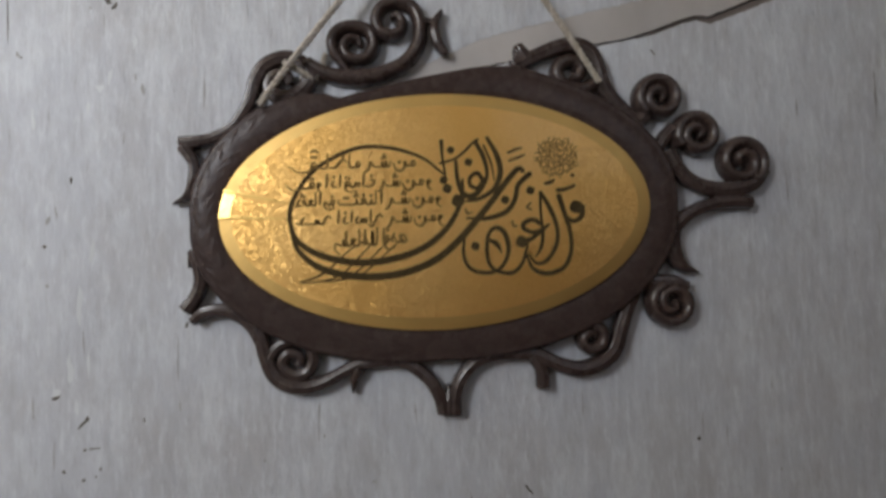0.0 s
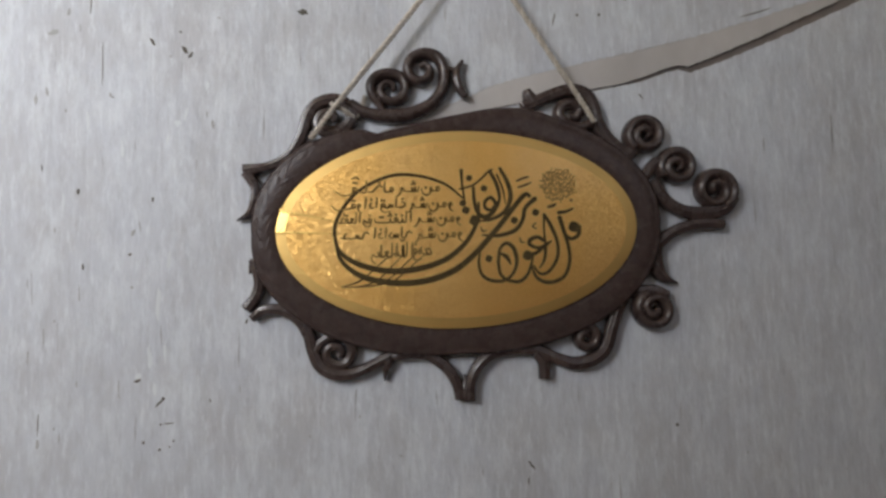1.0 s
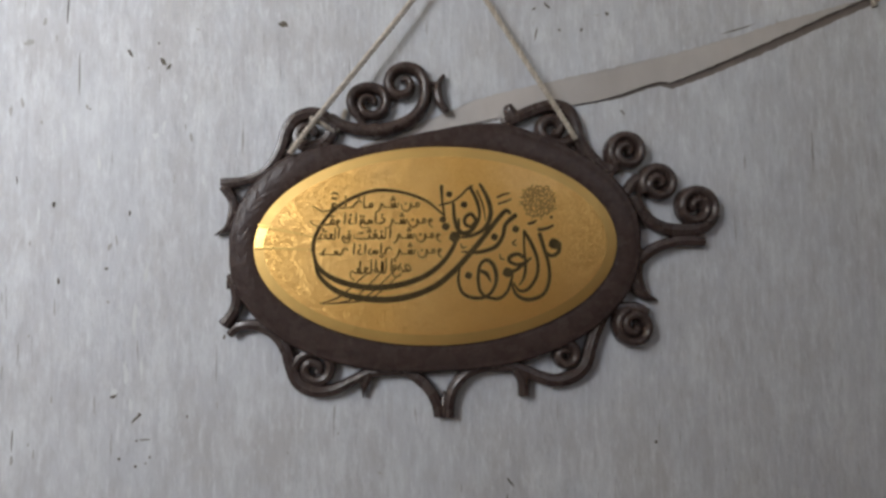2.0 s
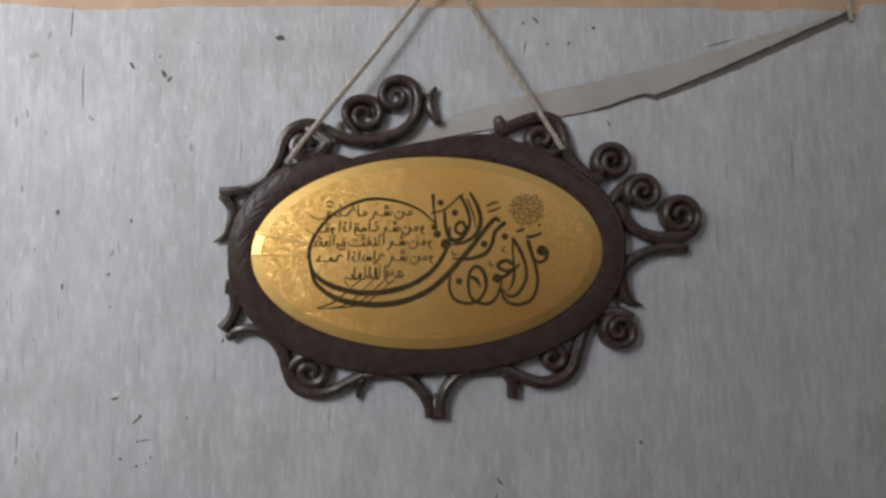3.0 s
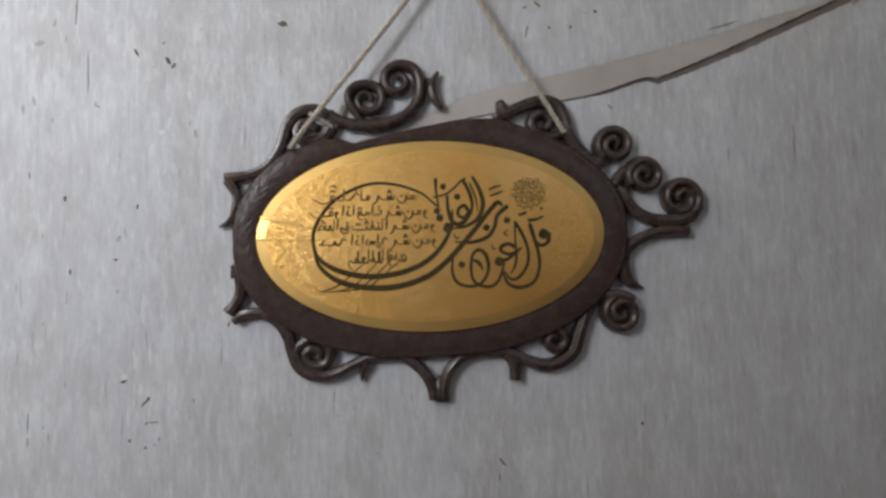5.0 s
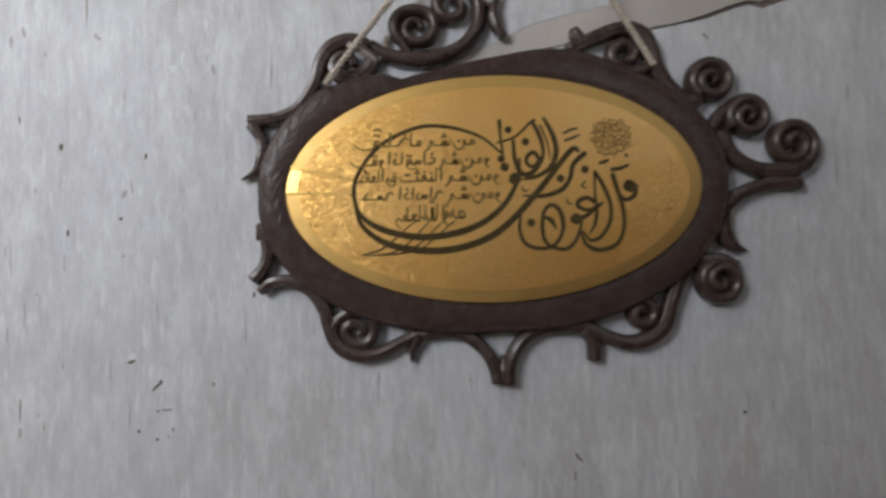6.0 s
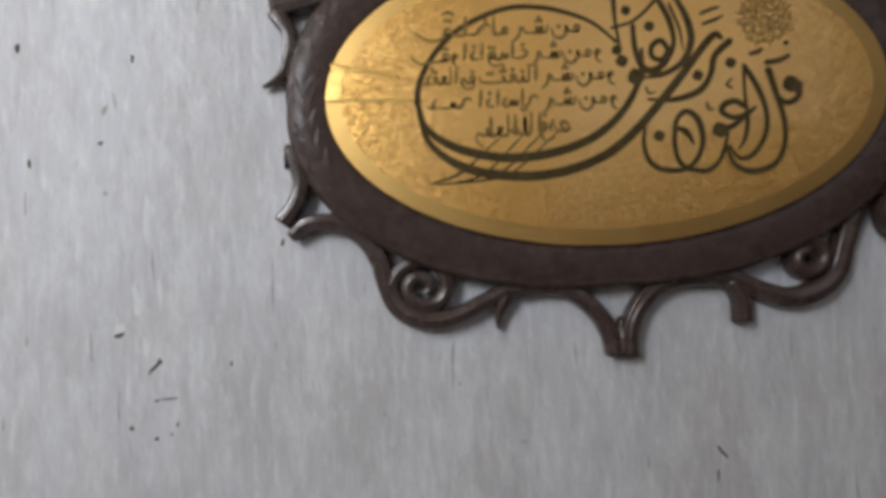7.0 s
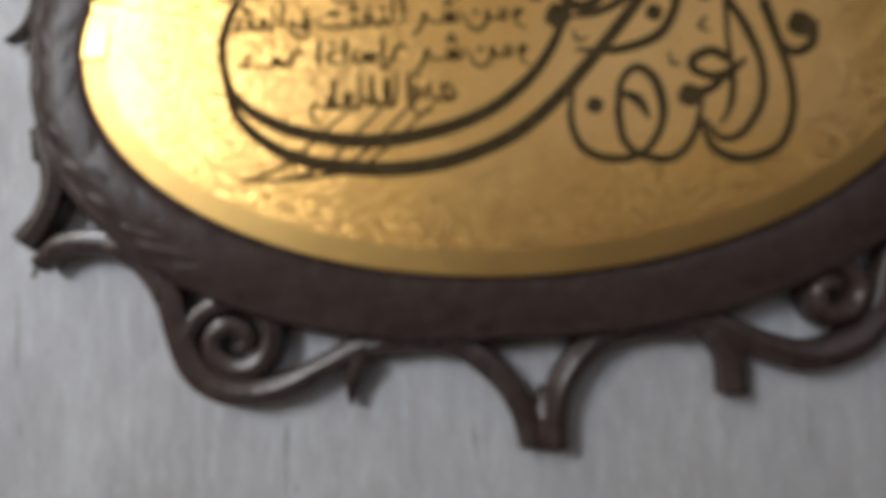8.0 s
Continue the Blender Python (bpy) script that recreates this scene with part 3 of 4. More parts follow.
stroke([(7.3, 23.3), (-2.2, 31.5), (-12.5, 36.1), (-23.9, 38.9), (-36.5, 39.3), (-49, 35.6), (-61.1, 28.8), (-70.2, 19), (-75.5, 8.8), (-76.7, 0.1)], [1.4, 1.9, 2.2, 2.4, 2.4, 2.6, 2.8])
stroke([(-76.7, 1.2), (-74.1, -8.7), (-67, -15.6), (-55.8, -20.6), (-40.7, -23.5), (-23.7, -22.6), (-6.5, -17.5), (6.2, -8.5), (13.9, 2.2), (17.1, 11.7), (17.6, 20.2)], [2.2, 3.0, 3.8, 4.2, 4.2, 3.8, 3.2, 2.4, 1.6])
stroke([(-76.3, -4.9), (-72.6, -15.5), (-63.3, -24.3), (-50.2, -29.4), (-31.3, -31.5), (-14.3, -29.5), (1, -23.7), (12.6, -15), (23.1, -4.1), (33.3, 7.7), (41.9, 18.4), (48.2, 24.9), (51.3, 23.4)], [1.2, 3.0, 4.0, 4.4, 4.4, 4.2, 4.0, 3.8, 3.6, 3.4, 2.4])
stroke([(19.3, -1.3), (30, -1.8), (40.9, 1.5), (46, 8.4), (48.1, 16.1), (54.8, 22.2)], [1.2, 2.6, 3.2, 2.8, 3.0, 3.4])
stroke([(31.8, 42.8), (36.7, 33.1), (38.5, 23.1), (34.5, 13.9), (25.6, 8.9), (17.9, 7.9)], [2.2, 3.2, 3.4, 3.0, 2.4, 1.0])
stroke([(25.2, 40.9), (29.4, 32.4), (31.2, 23.1), (28.7, 16.2), (23.3, 10.9), (17.9, 12.1), (14.9, 20.2), (14.3, 30.2)], [2.6, 2.8, 2.2, 2.6, 3.6, 3.2, 2.6, 2.2])
stroke([(29.8, 38.6), (33.6, 28.5), (35, 18.9)], [1.4, 1.4, 0.6])
stroke([(28.8, 19.3), (25.8, 23.2), (21.9, 20.9), (21.8, 16.7), (25.6, 15.1), (28.8, 18.5)], [2.6, 2.6, 2.4, 2.4, 2.6])
stroke([(6.7, 41.8), (7, 32.6), (8.4, 21.8)], [2.6, 1.6, 1.4])
stroke([(5.1, 29.1), (13.5, 31.4), (19, 35.2), (23.7, 39.8), (26.8, 41.7)], [1.2, 1.6, 1.6, 1.8])
stroke([(17.6, -12), (16.7, -20.1), (18.9, -27.3), (24.3, -30.8), (31.9, -31.3), (37.4, -28.7)], [1.4, 2.0, 2.2, 2.4, 2.4, 1.8])
stroke([(29.4, -19.1), (30.7, -10.7), (35, -6.9), (39.6, -10.4), (41.4, -18.5), (39.3, -25.7), (34.6, -30.2), (30.5, -26.4), (29.4, -19.1)], [2.4, 2.2, 2.8, 3.0, 2.4, 2.2, 2.2, 2.2])
stroke([(29.9, -13.3), (34.8, -15.7), (37.5, -20.7)], [1.6, 3.4, 1.0])
stroke([(34.6, -31), (42.7, -31.9), (48.2, -27.4), (51, -20.1), (52.2, -14.8)], [2.2, 2.6, 2.2, 1.8, 1.2])
stroke([(59.4, -5.6), (55.5, -3.3), (50.8, -4.8), (50, -7.8), (54.6, -10.2), (59.3, -9.5), (64, -6.1)], [2.6, 2.8, 3.0, 2.6, 2.4, 3.0, 1.6])
stroke([(49.1, -15.1), (54.2, -13.6), (58.9, -10.2)], [3.6, 2.6, 2.2])
stroke([(60, 11.7), (59.8, 0.5), (60.4, -11), (59.1, -18.7), (56, -23.6)], [1.8, 1.4, 2.2, 2.0, 0.8])
stroke([(60, 11.7), (64.9, 2.8), (68.3, -7.3), (67.7, -17.3), (62.1, -25.7), (56.3, -27.1), (52.1, -21.7)], [2.2, 2.8, 2.4, 2.4, 2.4, 2.0, 1.2])
stroke([(70.1, 9.7), (72.7, 0.4), (75.6, -11.2), (75.4, -21.6), (71, -30), (61.6, -32.9), (54.3, -29.8), (51, -22.4)], [3.2, 2.8, 2.4, 2.4, 2.6, 3.0, 2.4, 1.4])
stroke([(82.9, 3.4), (82, -2.4), (77.3, -4.7), (73.4, -1.5), (71.6, 3.5)], [3.0, 3.0, 2.6, 2.2, 1.4])
stroke([(69.4, 12.4), (74.5, 13.1), (79.2, 15)], [2.6, 2.4, 1.8])
stroke([(42.9, 33.9), (47.6, 35.8), (50.7, 36.5)], [1.4, 1.6, 1.0])
stroke([(43.6, 29.6), (48.3, 31.1), (52.2, 32.7)], [1.4, 1.6, 1.0])
stroke([(62.8, 16.3), (66, 17.1), (67.9, 18.2)], [1.8, 2.4, 1.6])
stroke([(18.6, 4), (19.7, 1.3), (22.4, 1.7)], [0.6, 1.2, 0.6])
stroke([(43.9, -3.2), (44.6, -6.2), (46.9, -6.6)], [0.6, 1.2, 0.6])
stroke([(54.5, 6), (52.5, 3.7), (54.8, 2.1)], [1.0, 1.2, 0.8])
for p, size in zip([(14.8, 8.3), (9.1, 15.2), (7.3, 19.9), (21.2, 29.4), (11.7, 36.4), (40.6, 8), (54.6, 12.9), (23.3, -16.7), (48.7, -15.1), (79.4, 3), (78.1, 20.5)], (6.2, 4.4, 3.8, 3.8, 3.6, 4.0, 4.0, 4.0, 5.6, 6.2, 1.8)):
    dot(p, size)
# the fan of thin tails under the oval
stroke([(-71.9, -33.2), (-61.4, -30), (-53.1, -24.1), (-45.6, -17.3), (-38, -12.1)], [0.8, 1.3, 0.9, 0.8, 0.6])
stroke([(-70.4, -33.6), (-57.7, -32.7), (-48.3, -28.7), (-39.6, -20.5), (-31.9, -12.6)], [0.6, 1.2, 0.9, 0.8, 0.6])
stroke([(-61.5, -33.4), (-48.3, -32.1), (-38.8, -26.5), (-30.5, -18.7), (-23.6, -12.3)], [0.6, 1.2, 0.9, 0.8, 0.6])
stroke([(-53.2, -33.1), (-40.8, -31), (-32, -25.1), (-24.4, -18.4), (-18.3, -13.1)], [0.6, 1.0, 0.8, 0.7, 0.5])


def word(right, left, base, strokes, mat=FINE, tall=1.15, fat=1.22):
    """A word of the small script between two x in mm: pen strokes of (u, v), u running from the word's right end to its left, and dots given by one point."""
    wide = max(u for line in strokes for u, _ in line)
    for line in strokes:
        pts = [(right - (right - left) * u / wide, base + v * tall) for u, v in line]
        if len(pts) == 1:
            dot(pts[0], 1.25 * fat, 30, mat)
        else:
            stroke(pts, [0.7 * fat, 1.35 * fat, 1.15 * fat, 0.6 * fat], mat, 5, "script_stroke")


MEEM = [(0.2, 0.6), (0.4, 2.0), (1.5, 2.1), (1.7, 0.7), (0.6, 0.2), (2.6, 0.2)]
MIN = [MEEM, [(2.4, 0.2), (4.2, 0.5), (4.6, 2.2), (5.0, -0.6), (6.8, -2.2), (8.8, -1.2), (9.6, 1.6)], [(7.2, 2.0)]]
WA_MIN = [[(0.2, 1.4), (1.0, 2.4), (1.9, 1.5), (1.0, 0.6), (1.9, 1.2), (1.5, -1.2), (0.0, -2.4)]] + [[(u + 3.4, v) for u, v in line] for line in MIN]
SHAR = [[(0.0, 2.6), (0.4, 0.4), (1.7, 0.3), (2.0, 2.2), (2.3, 0.3), (3.4, 0.3), (3.7, 2.2), (4.1, 0.2), (8.0, 0.2)], [(7.6, 0.2), (9.0, 2.2), (9.6, 0.2), (11.0, -2.0), (12.4, -2.6)], [(2.2, 4.4)], [(3.6, 4.4)], [(2.9, 5.6)]]
MAA = [MEEM, [(2.0, 0.2), (4.2, 0.2), (4.7, 2.4), (4.4, 6.4)]]
KHALAQ = [[(0.0, 2.8), (1.6, 4.0), (3.2, 3.0), (5.0, 1.0), (6.0, 0.2), (9.6, 0.2)], [(9.4, 6.8), (9.7, 3.0), (10.2, 0.2), (15.0, 0.2)], [(14.6, 0.2), (15.6, 2.4), (17.4, 2.4), (17.2, 0.6), (15.8, 0.8), (17.6, 0.2), (19.0, -1.2), (24.0, -1.6), (29.0, 1.2)],
          [(1.8, 5.4)], [(15.6, 5.4)], [(17.2, 5.6)], [(14.0, 7.6), (16.0, 8.6), (18.6, 8.0)]]
GHASIQ = [[(2.0, 3.4), (0.6, 2.8), (0.6, 1.2), (2.2, 0.3), (4.4, 0.3)], [(4.4, 6.2), (4.6, 2.6), (4.8, 0.2)], [(6.0, 0.3), (6.3, 2.0), (6.8, 0.3), (7.6, 2.0), (8.2, 0.3), (9.6, 0.3), (10.2, 2.2), (11.6, 2.2), (11.5, 0.8), (10.4, 0.8), (12.0, 0.0), (10.6, -2.2), (7.4, -1.8)],
          [(1.4, 5.0)], [(10.2, 4.2)], [(11.6, 4.4)]]
IDHA = [[(0.4, 6.2), (0.6, 3.0), (0.8, 0.2)], [(3.0, 3.4), (4.0, 1.8), (3.6, 0.3), (1.8, 0.2)], [(6.0, 6.4), (6.2, 3.0), (6.6, 0.0)], [(3.2, 5.0)]]
WAQAB = [[(0.4, 1.2), (1.4, 2.4), (2.4, 1.5), (1.4, 0.6), (2.4, 1.0), (1.8, -1.4), (0.0, -2.6)], [(4.0, 0.4), (4.4, 2.4), (6.0, 2.4), (6.0, 0.6), (4.6, 0.6), (7.0, 0.2), (10.0, -0.2), (16.0, -0.6), (19.4, 1.8)], [(4.6, 4.4)], [(6.0, 4.6)], [(11.0, -2.6)]]
NAFATHAT = [[(0.4, 6.2), (0.6, 3.0), (0.8, 0.2)], [(3.0, 6.4), (3.1, 2.6), (3.4, 0.3), (5.0, 0.3), (5.3, 2.0), (5.8, 0.3), (7.6, 0.3), (8.2, 2.4), (9.6, 2.2), (9.0, 0.4), (11.6, 0.3), (12.0, 2.2), (12.4, 0.3), (16.0, 0.0), (20.0, 0.4), (20.6, 2.2)],
            [(5.4, 3.8)], [(8.8, 4.4)], [(11.4, 4.0)], [(12.8, 4.0)], [(12.1, 5.2)], [(16.2, 3.2)], [(17.6, 3.2)]]
FEE = [[(0.4, 0.6), (0.6, 2.4), (2.0, 2.4), (2.0, 0.8), (0.8, 0.6), (3.4, 0.2), (5.4, 1.6), (6.0, 0.0), (4.4, -1.8), (1.6, -1.6), (0.8, -0.4)], [(1.4, 4.2)]]
UQAD = [[(0.4, 6.2), (0.6, 3.0), (0.8, 0.2)], [(2.8, 6.4), (2.9, 2.6), (3.2, 0.3), (5.0, 0.4), (5.8, 2.2), (4.8, 2.4), (6.4, 0.4), (8.2, 0.4), (8.6, 2.4), (10.0, 2.2), (9.4, 0.4), (11.4, 0.3)], [(11.0, 3.4), (12.4, 1.6), (12.0, 0.2), (15.4, 0.6)], [(8.8, 4.4)], [(10.2, 4.6)]]
HASID = [[(0.0, 2.6), (1.6, 3.6), (3.2, 2.6), (4.0, 0.6), (6.0, 0.2)], [(6.0, 6.2), (6.2, 2.6), (6.4, 0.2)], [(8.0, 2.2), (8.3, 0.3), (9.4, 2.0), (9.8, 0.3), (10.8, 2.0), (11.3, 0.3), (12.6, 0.3)], [(12.2, 3.2), (13.4, 1.6), (13.0, 0.2), (11.4, 0.0)]]
HASAD = [[(0.0, 2.6), (1.6, 3.6), (3.2, 2.6), (4.4, 0.4), (6.6, 0.3), (7.0, 2.0), (7.5, 0.3), (8.4, 2.0), (8.9, 0.3), (15.0, 0.2)], [(14.4, 3.4), (16.0, 1.6), (15.6, 0.2), (18.6, 0.8)]]
SADAQ = [[(0.2, 0.4), (1.6, 2.6), (3.4, 2.4), (2.6, 0.6), (0.8, 0.2), (5.0, 0.4), (6.2, 2.4)], [(6.0, 3.6), (7.4, 1.4), (6.6, 0.2)], [(8.6, 0.8), (9.2, 2.6), (10.6, 2.2), (9.6, 0.6), (11.0, 0.0), (9.4, -2.4), (6.0, -1.8)], [(9.2, 4.8)]]
LILLAH = [[(0.4, 6.6), (0.6, 3.0), (0.8, 0.2)], [(2.8, 6.8), (2.9, 2.6), (3.4, 0.3), (4.4, 0.4), (4.6, 5.4), (5.0, 0.4), (6.4, 0.6), (7.2, 2.4), (8.2, 0.8), (6.8, 0.2)], [(3.8, 8.4), (4.8, 7.6), (5.8, 8.4)]]
AZEEM = [[(0.4, 6.6), (0.6, 3.0), (0.8, 0.2)], [(2.8, 6.8), (2.9, 2.6), (3.2, 0.3), (5.2, 0.4), (6.0, 2.4), (4.8, 2.4), (6.8, 0.4), (9.0, 0.6), (9.6, 2.4), (8.0, 1.4), (10.6, 0.4), (12.4, 1.2), (13.0, -1.0), (11.0, -3.4)], [(8.2, 6.0), (8.4, 1.0)]]
for base, row in ((28.2, ((-7.6, -19.7, MIN), (-21.4, -36.2, SHAR), (-37.8, -43.8, MAA), (-45.2, -76.4, KHALAQ))),
                  (17.6, ((0.7, -15.2, WA_MIN), (-16.2, -28.8, SHAR), (-30.0, -46.4, GHASIQ), (-48.2, -56.6, IDHA), (-58.8, -78.4, WAQAB))),
                  (8.0, ((5.6, -10.3, WA_MIN), (-11.6, -24.9, SHAR), (-26.2, -50.4, NAFATHAT), (-52.0, -57.8, FEE), (-59.4, -75.2, UQAD))),
                  (-2.2, ((6.4, -9.5, WA_MIN), (-11.0, -24.9, SHAR), (-26.2, -40.8, HASID), (-42.4, -50.8, IDHA), (-54.2, -72.8, HASAD)))):
    for right, left, strokes in row:
        word(right, left, base, strokes)
word(-13.4, -26.0, -13.4, SADAQ, FINE, 1.45, 1.3)
word(-25.4, -37.6, -14.2, LILLAH, FINE, 1.35, 1.3)
word(-35.6, -52.6, -14.6, AZEEM, FINE, 1.35, 1.3)
# round seal of fine script: short crossing bars that fill a disc
(mx, mz), = [(70.1, 31)]
rnd = random.Random(9)
for j in range(120):
    rad, t0 = 10.8 * math.sqrt((j + 0.5) / 120), j * 2.39996
    cx, cz = mx + rad * 1.06 * math.cos(t0), mz + rad * math.sin(t0)
    lean, long, bow = rnd.choice((0.2, 0.4, 1.3, 1.7, 2.6)) + rnd.uniform(-0.3, 0.3), rnd.uniform(2.2, 4.6), rnd.uniform(-1.2, 1.2)
    stroke([(cx + long * (k - 1) * 0.5 * math.cos(lean) - bow * (k % 2) * math.sin(lean), cz + long * (k - 1) * 0.5 * math.sin(lean) + bow * (k % 2) * math.cos(lean)) for k in range(3)],
           [0.45, 0.85, 0.45], FINE, 4, "script_bar")

# ---- twine ----
def twine(points, radius=1.9, pitch=7.0, name="strand", parent=None, seed=0):
    """Three strands laid round each other along a line of points in mm (x, y, z)."""
    line = smooth_line(points, 40)
    run, total = [0.0], 0.0
    for a, b in zip(line, line[1:]):
        total += (b - a).length
        run.append(total)
    n = max(12, int(total / 0.7))
    pos = [Vector([float(np.interp(k * total / n, run, [p[c] for p in line])) for c in range(3)]) for k in range(n + 1)]
    for s in range(3):
        rows = []
        for k, p in enumerate(pos):
            d = (pos[min(k + 1, n)] - pos[max(k - 1, 0)]).normalized()
            u = d.cross(Vector((0, 1, 0.01))).normalized()
            v = d.cross(u)
            ang = 2 * math.pi * (k * total / n / pitch + s / 3)
            lay = radius * 0.62 * (1 + 0.12 * noise.noise((k * 0.11, s * 5.0, seed)))
            c = p + (u * math.cos(ang) + v * math.sin(ang)) * lay
            fat = radius * 0.46 * (1 + 0.15 * noise.noise((k * 0.23, s * 9.0, seed + 3)))
            rows.append([((c.x + fat * (u.x * math.cos(t) + v.x * math.sin(t))) * MM, (c.y + fat * (u.y * math.cos(t) + v.y * math.sin(t))) * MM,
                          CZ + (c.z + fat * (u.z * math.cos(t) + v.z * math.sin(t))) * MM) for t in [2 * math.pi * j / 7 for j in range(8)]])
        lofted(name, rows, TWINE, parent, closed=False, cap=True)


cord = tagged(new("hanging_twine"), "twisted beige jute twine holding the plaque on its nail", "twine")
(lx, lz), (rx, rz) = [(-91.9, 64.5), (95.7, 72)]
NX, NZ = 17.5, 203.0
twine([(lx, -14.5, lz), (lx * 0.8 + NX * 0.2, -15.5, lz * 0.8 + NZ * 0.2), (lx * 0.4 + NX * 0.6, -13, lz * 0.4 + NZ * 0.6), (NX - 2.0, -10, NZ)], 1.9, 10, "strand", cord, 1)
twine([(rx, -14.5, rz), (rx * 0.8 + NX * 0.2, -15.0, rz * 0.8 + NZ * 0.2), (rx * 0.4 + NX * 0.6, -13, rz * 0.4 + NZ * 0.6), (NX + 1.0, -10, NZ)], 1.8, 10, "strand", cord, 2)
(k1, k2, k3, k4) = [(-78.9, 89), (-70.8, 84.3), (-62.4, 81.2), (-56.5, 96)]
twine([(*k1[:1], -11, k1[1]), (k2[0], -11.5, k2[1]), (k3[0], -6, k3[1]), (k4[0], -3, k4[1])], 1.7, 6, "knot_end", cord, 4)

nail = tagged(new("nail"), "steel nail in the bare board holding the twine", "nail")
bm = bmesh.new()
bmesh.ops.create_cone(bm, cap_ends=True, segments=14, radius1=0.0014, radius2=0.0014, depth=0.024, matrix=pose(NX * MM, -0.005, CZ + (NZ - 2.5) * MM, 90))
part("shank", bm, STEEL, nail, smooth=True)
bm = bmesh.new()
bmesh.ops.create_cone(bm, cap_ends=True, segments=16, radius1=0.0034, radius2=0.0030, depth=0.0014, matrix=pose(NX * MM, -0.0176, CZ + (NZ - 2.5) * MM, 90))
part("head", bm, STEEL, nail, smooth=False)

(e0, e1) = [(308.6, 203.4), (311.0, 166.8)]
end = tagged(new("twine_end"), "short loose end of pale twine hanging over the board's edge", "twine")
twine([(e0[0], -3.0, e0[1] + 20), (e0[0], -3.0, e0[1]), (e1[0] - 1, -2.8, e1[1] + 9), (e1[0], -2.6, e1[1])], 1.9, 7, "strand", end, 7)

# ---- chips, nail holes and scratches in the paint ----
def chip(p, w, h, turn, seed, mat=CHIP, proud=0.0003):
    """A ragged flake mark, slightly proud of the paint."""
    rnd = random.Random(seed)
    pts = []
    for j in range(14):
        t = 2 * math.pi * j / 14
        r = rnd.uniform(0.55, 1.1)
        x, z = w * 0.5 * r * math.cos(t), h * 0.5 * r * math.sin(t)
        c, s = math.cos(radians(turn)), math.sin(radians(turn))
        pts.append((p[0] + x * c - z * s, p[1] + x * s + z * c))
    verts = [(x * MM, -proud, CZ + z * MM) for x, z in pts] + [(x * MM, 0.0002, CZ + z * MM) for x, z in pts]
    mesh_object("chip", verts, [tuple(range(14))] + [(i, (i + 1) % 14, 14 + (i + 1) % 14, 14 + i) for i in range(14)], mat, wall, smooth=False)


CHIPS = [(-202.1, 137.4, 2.6, 6.5, 28), (-180.0, 131.2, 3.6, 6.8, 38), (-176.2, 127.8, 2.4, 5.2, -35), (-99.5, 156.9, 8.5, 4.5, -10), (-208.7, -91.8, 5.2, 2.6, 12), (-192.1, -104.1, 2.6, 4.2, -30), (-194.6, -106.7, 1.6, 7.5, -48), (146.5, -128.2, 2.2, 2.8, 0), (49.1, -152.1, 1.6, 7.5, 37), (46.9, -162.1, 1, 6.5, -6), (105.5, 152.1, 2.4, 2.4, 0), (90.3, 152.1, 2.2, 2.2, 20), (82.2, 169.3, 1.8, 7, 45), (123.6, 163.4, 3.2, 3, -30), (-250.4, 34.8, 2.8, 5.2, -12), (-200.5, 28.3, 1.7, 4.6, 0), (-215.2, -8.3, 3, 2.2, 10), (-246.2, -16.3, 1.6, 4.6, 0), (-273.2, -118.8, 0.9, 14.5, 0)]
SPECKS = [(-204.4, -131.9, 2.2, 2.6, 20), (-194, -136.6, 2, 1.8, 40), (-184.9, -131, 1.3, 2, -20), (-187.4, -135, 1.2, 1.2, 0), (-188.4, -119.8, 8.5, 0.8, 4), (-193.6, -120.4, 1.8, 1.4, 0), (-161.1, -105.6, 1.1, 2.6, 12), (-275.1, 51.4, 0.8, 6, 6), (-244.4, 169.3, 0.8, 24, -2), (-235.8, 125, 0.7, 34, 1), (-228.2, 99.3, 1.3, 1.5, 0), (-137.6, -54.5, 1.6, 4, -10), (-183.2, 144.3, 1.8, 1.9, 0), (215.3, 152, 30, 1, 16), (73.9, 150, 1.2, 11, -14), (132.1, 93.8, 1, 5.5, 42), (73.1, 167.2, 3.2, 1.8, 25)]
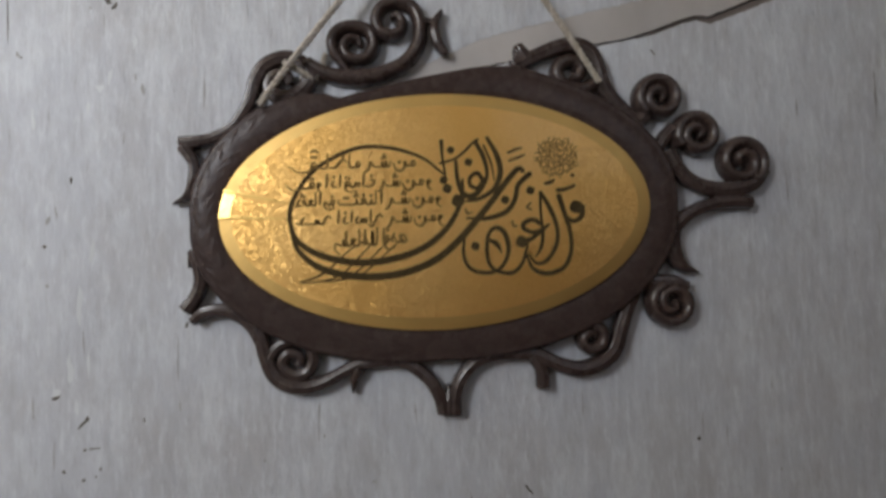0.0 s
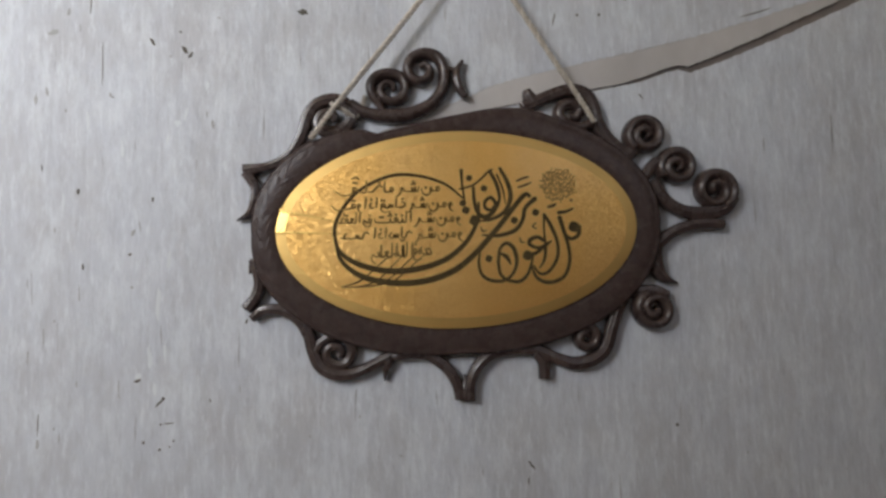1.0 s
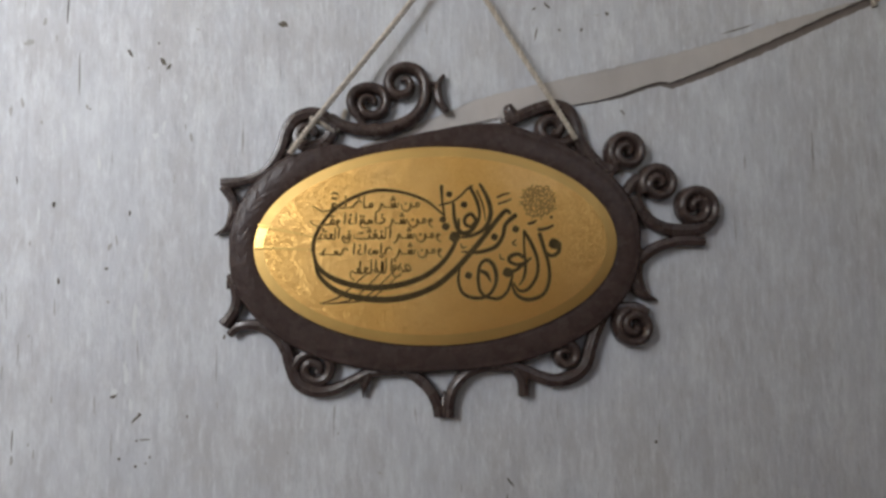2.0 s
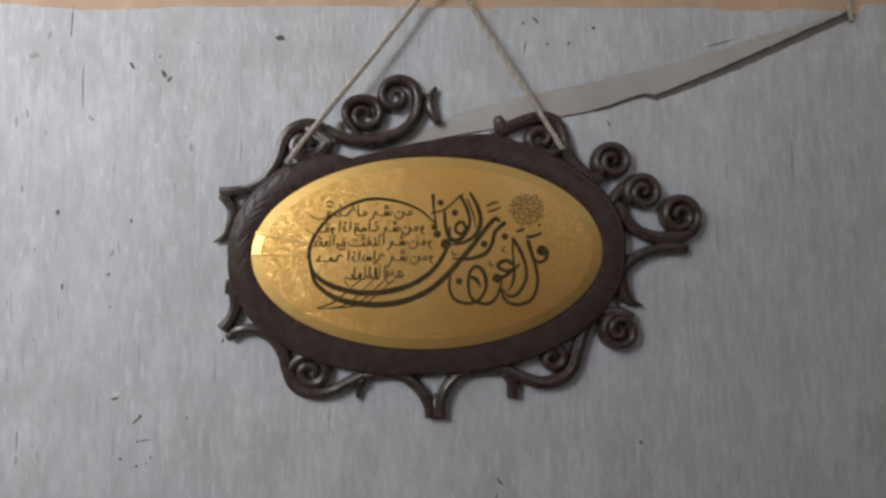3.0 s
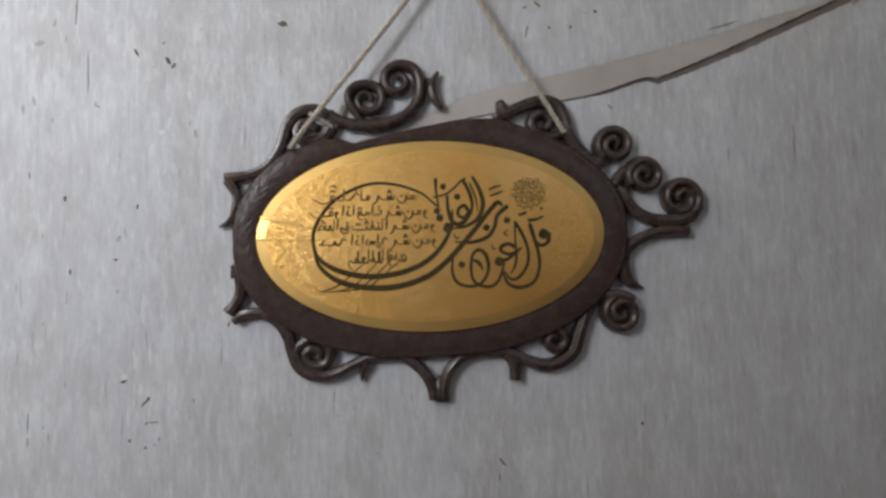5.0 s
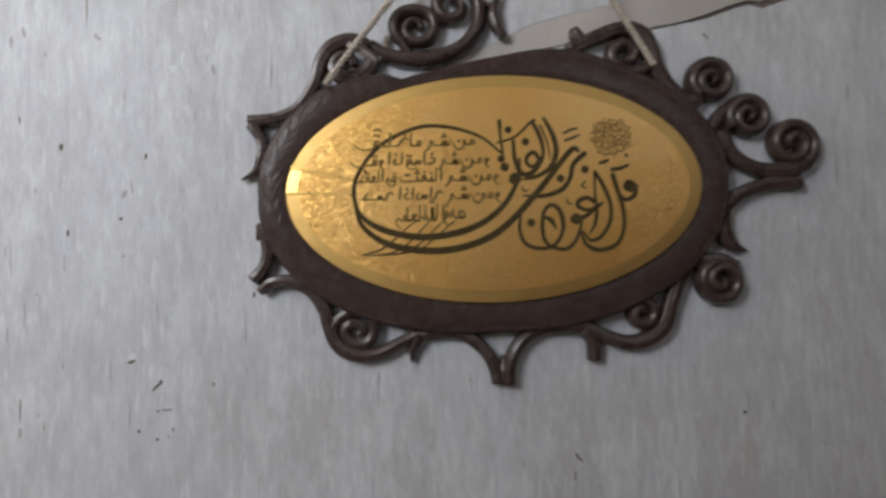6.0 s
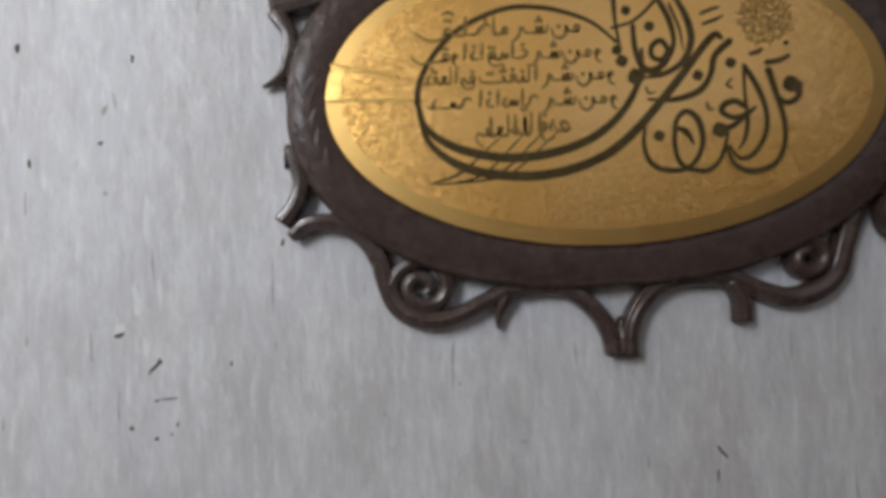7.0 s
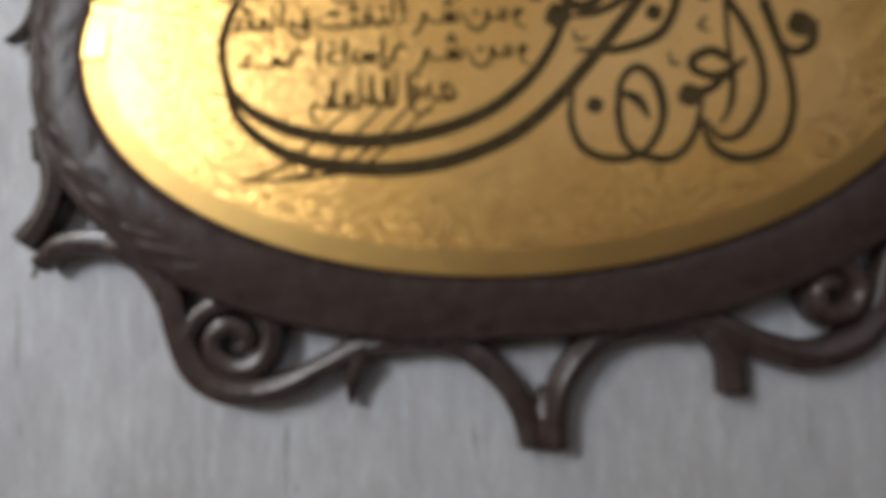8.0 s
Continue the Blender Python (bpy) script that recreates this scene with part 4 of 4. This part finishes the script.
SCUFFS = [(-259.6, 159.5, 2.4, 6, -8), (-251.5, 148.1, 1.2, 6, 0), (-269.9, 145.3, 9, 5, 20), (-189.8, 127.2, 1.8, 2.4, 0), (-156.7, 153.7, 3.4, 1.8, -15), (-230.2, 100.9, 2, 4, 20), (-213.3, 5.9, 2.6, 6, -25), (-160.7, 79.6, 2, 7, 12), (-164.7, 86.5, 0.9, 6, 4), (-260.1, 90.3, 1.8, 3.2, 0), (-280.5, 98.4, 2.6, 8, 0), (-273.1, 103.9, 2.4, 7, 10), (-213.6, -30.2, 2.2, 2.6, 30), (-264.4, -51.6, 2.2, 1.8, 0), (-273.1, -131.6, 2.2, 8, 0), (-259.3, -127.6, 1, 7, 0), (-262.8, -121.6, 1.4, 2.2, 0), (-248.7, -93.1, 1.5, 6, 0)]
RUBS = [(-141.7, -99, 0.9, 6, 0), (-271.1, -62, 0.9, 16, 0), (-248.3, -34.5, 0.9, 13, 0), (-281, -75.3, 1, 12, 0), (-221.2, -97.1, 0.8, 14, 2), (-63, -118.5, 1.3, 2.8, 0), (-95.9, -130.3, 1.2, 2.4, 15), (-36.2, -144.2, 3, 1.6, -10), (192.6, -147.3, 1.4, 1.6, 0), (257.6, -159.3, 1, 1.6, 0), (116.1, 162.6, 5.5, 0.8, 4), (52.9, 176.1, 4, 1.2, 25), (152.5, -70.2, 0.9, 0.9, 0), (-265.4, 9, 1.2, 5, 0), (-208.8, 10.1, 0.9, 8, 8), (-171.5, 50.8, 0.8, 9, -4)]
SMEARS = [(-201.2, -77, 4.2, 21, 6), (-196, -42.7, 3.4, 28, -3), (-189, -13, 3, 16, -6), (-197.4, -97.7, 3.4, 10, 4), (-191.2, -73.8, 2, 20, 0), (-179, 86.6, 2.8, 13, -8), (-184.3, 80.6, 6, 5, 20), (-191, 69.5, 2.6, 8, 0), (-245, 83.1, 3, 16, 2), (-260.4, 28.3, 2.4, 14, 0), (-164.6, 106.5, 4, 9, -10), (-208.4, -88.8, 5.5, 5.5, 0), (-265.2, 119.1, 3, 12, 0), (-221.5, 63.1, 2.2, 15, 3), (-152.2, 50.6, 2.4, 11, 0)]
SMEAR = make_bare("thick_pale_paint", (0.74, 0.77, 0.80), (0.80, 0.83, 0.86), 0.5, (160, 160, 30))
for marks, mat, proud in ((CHIPS, CHIP, 0.00024), (SPECKS, CHIP, 0.0002), (SCUFFS, FAINT, 0.00015), (RUBS, FAINT, 0.00012), (SMEARS, SMEAR, 0.00008)):
    for x, z, w, h, turn in marks:
        chip((x, z), w, h, turn, round(x * 10 + z), mat, proud)
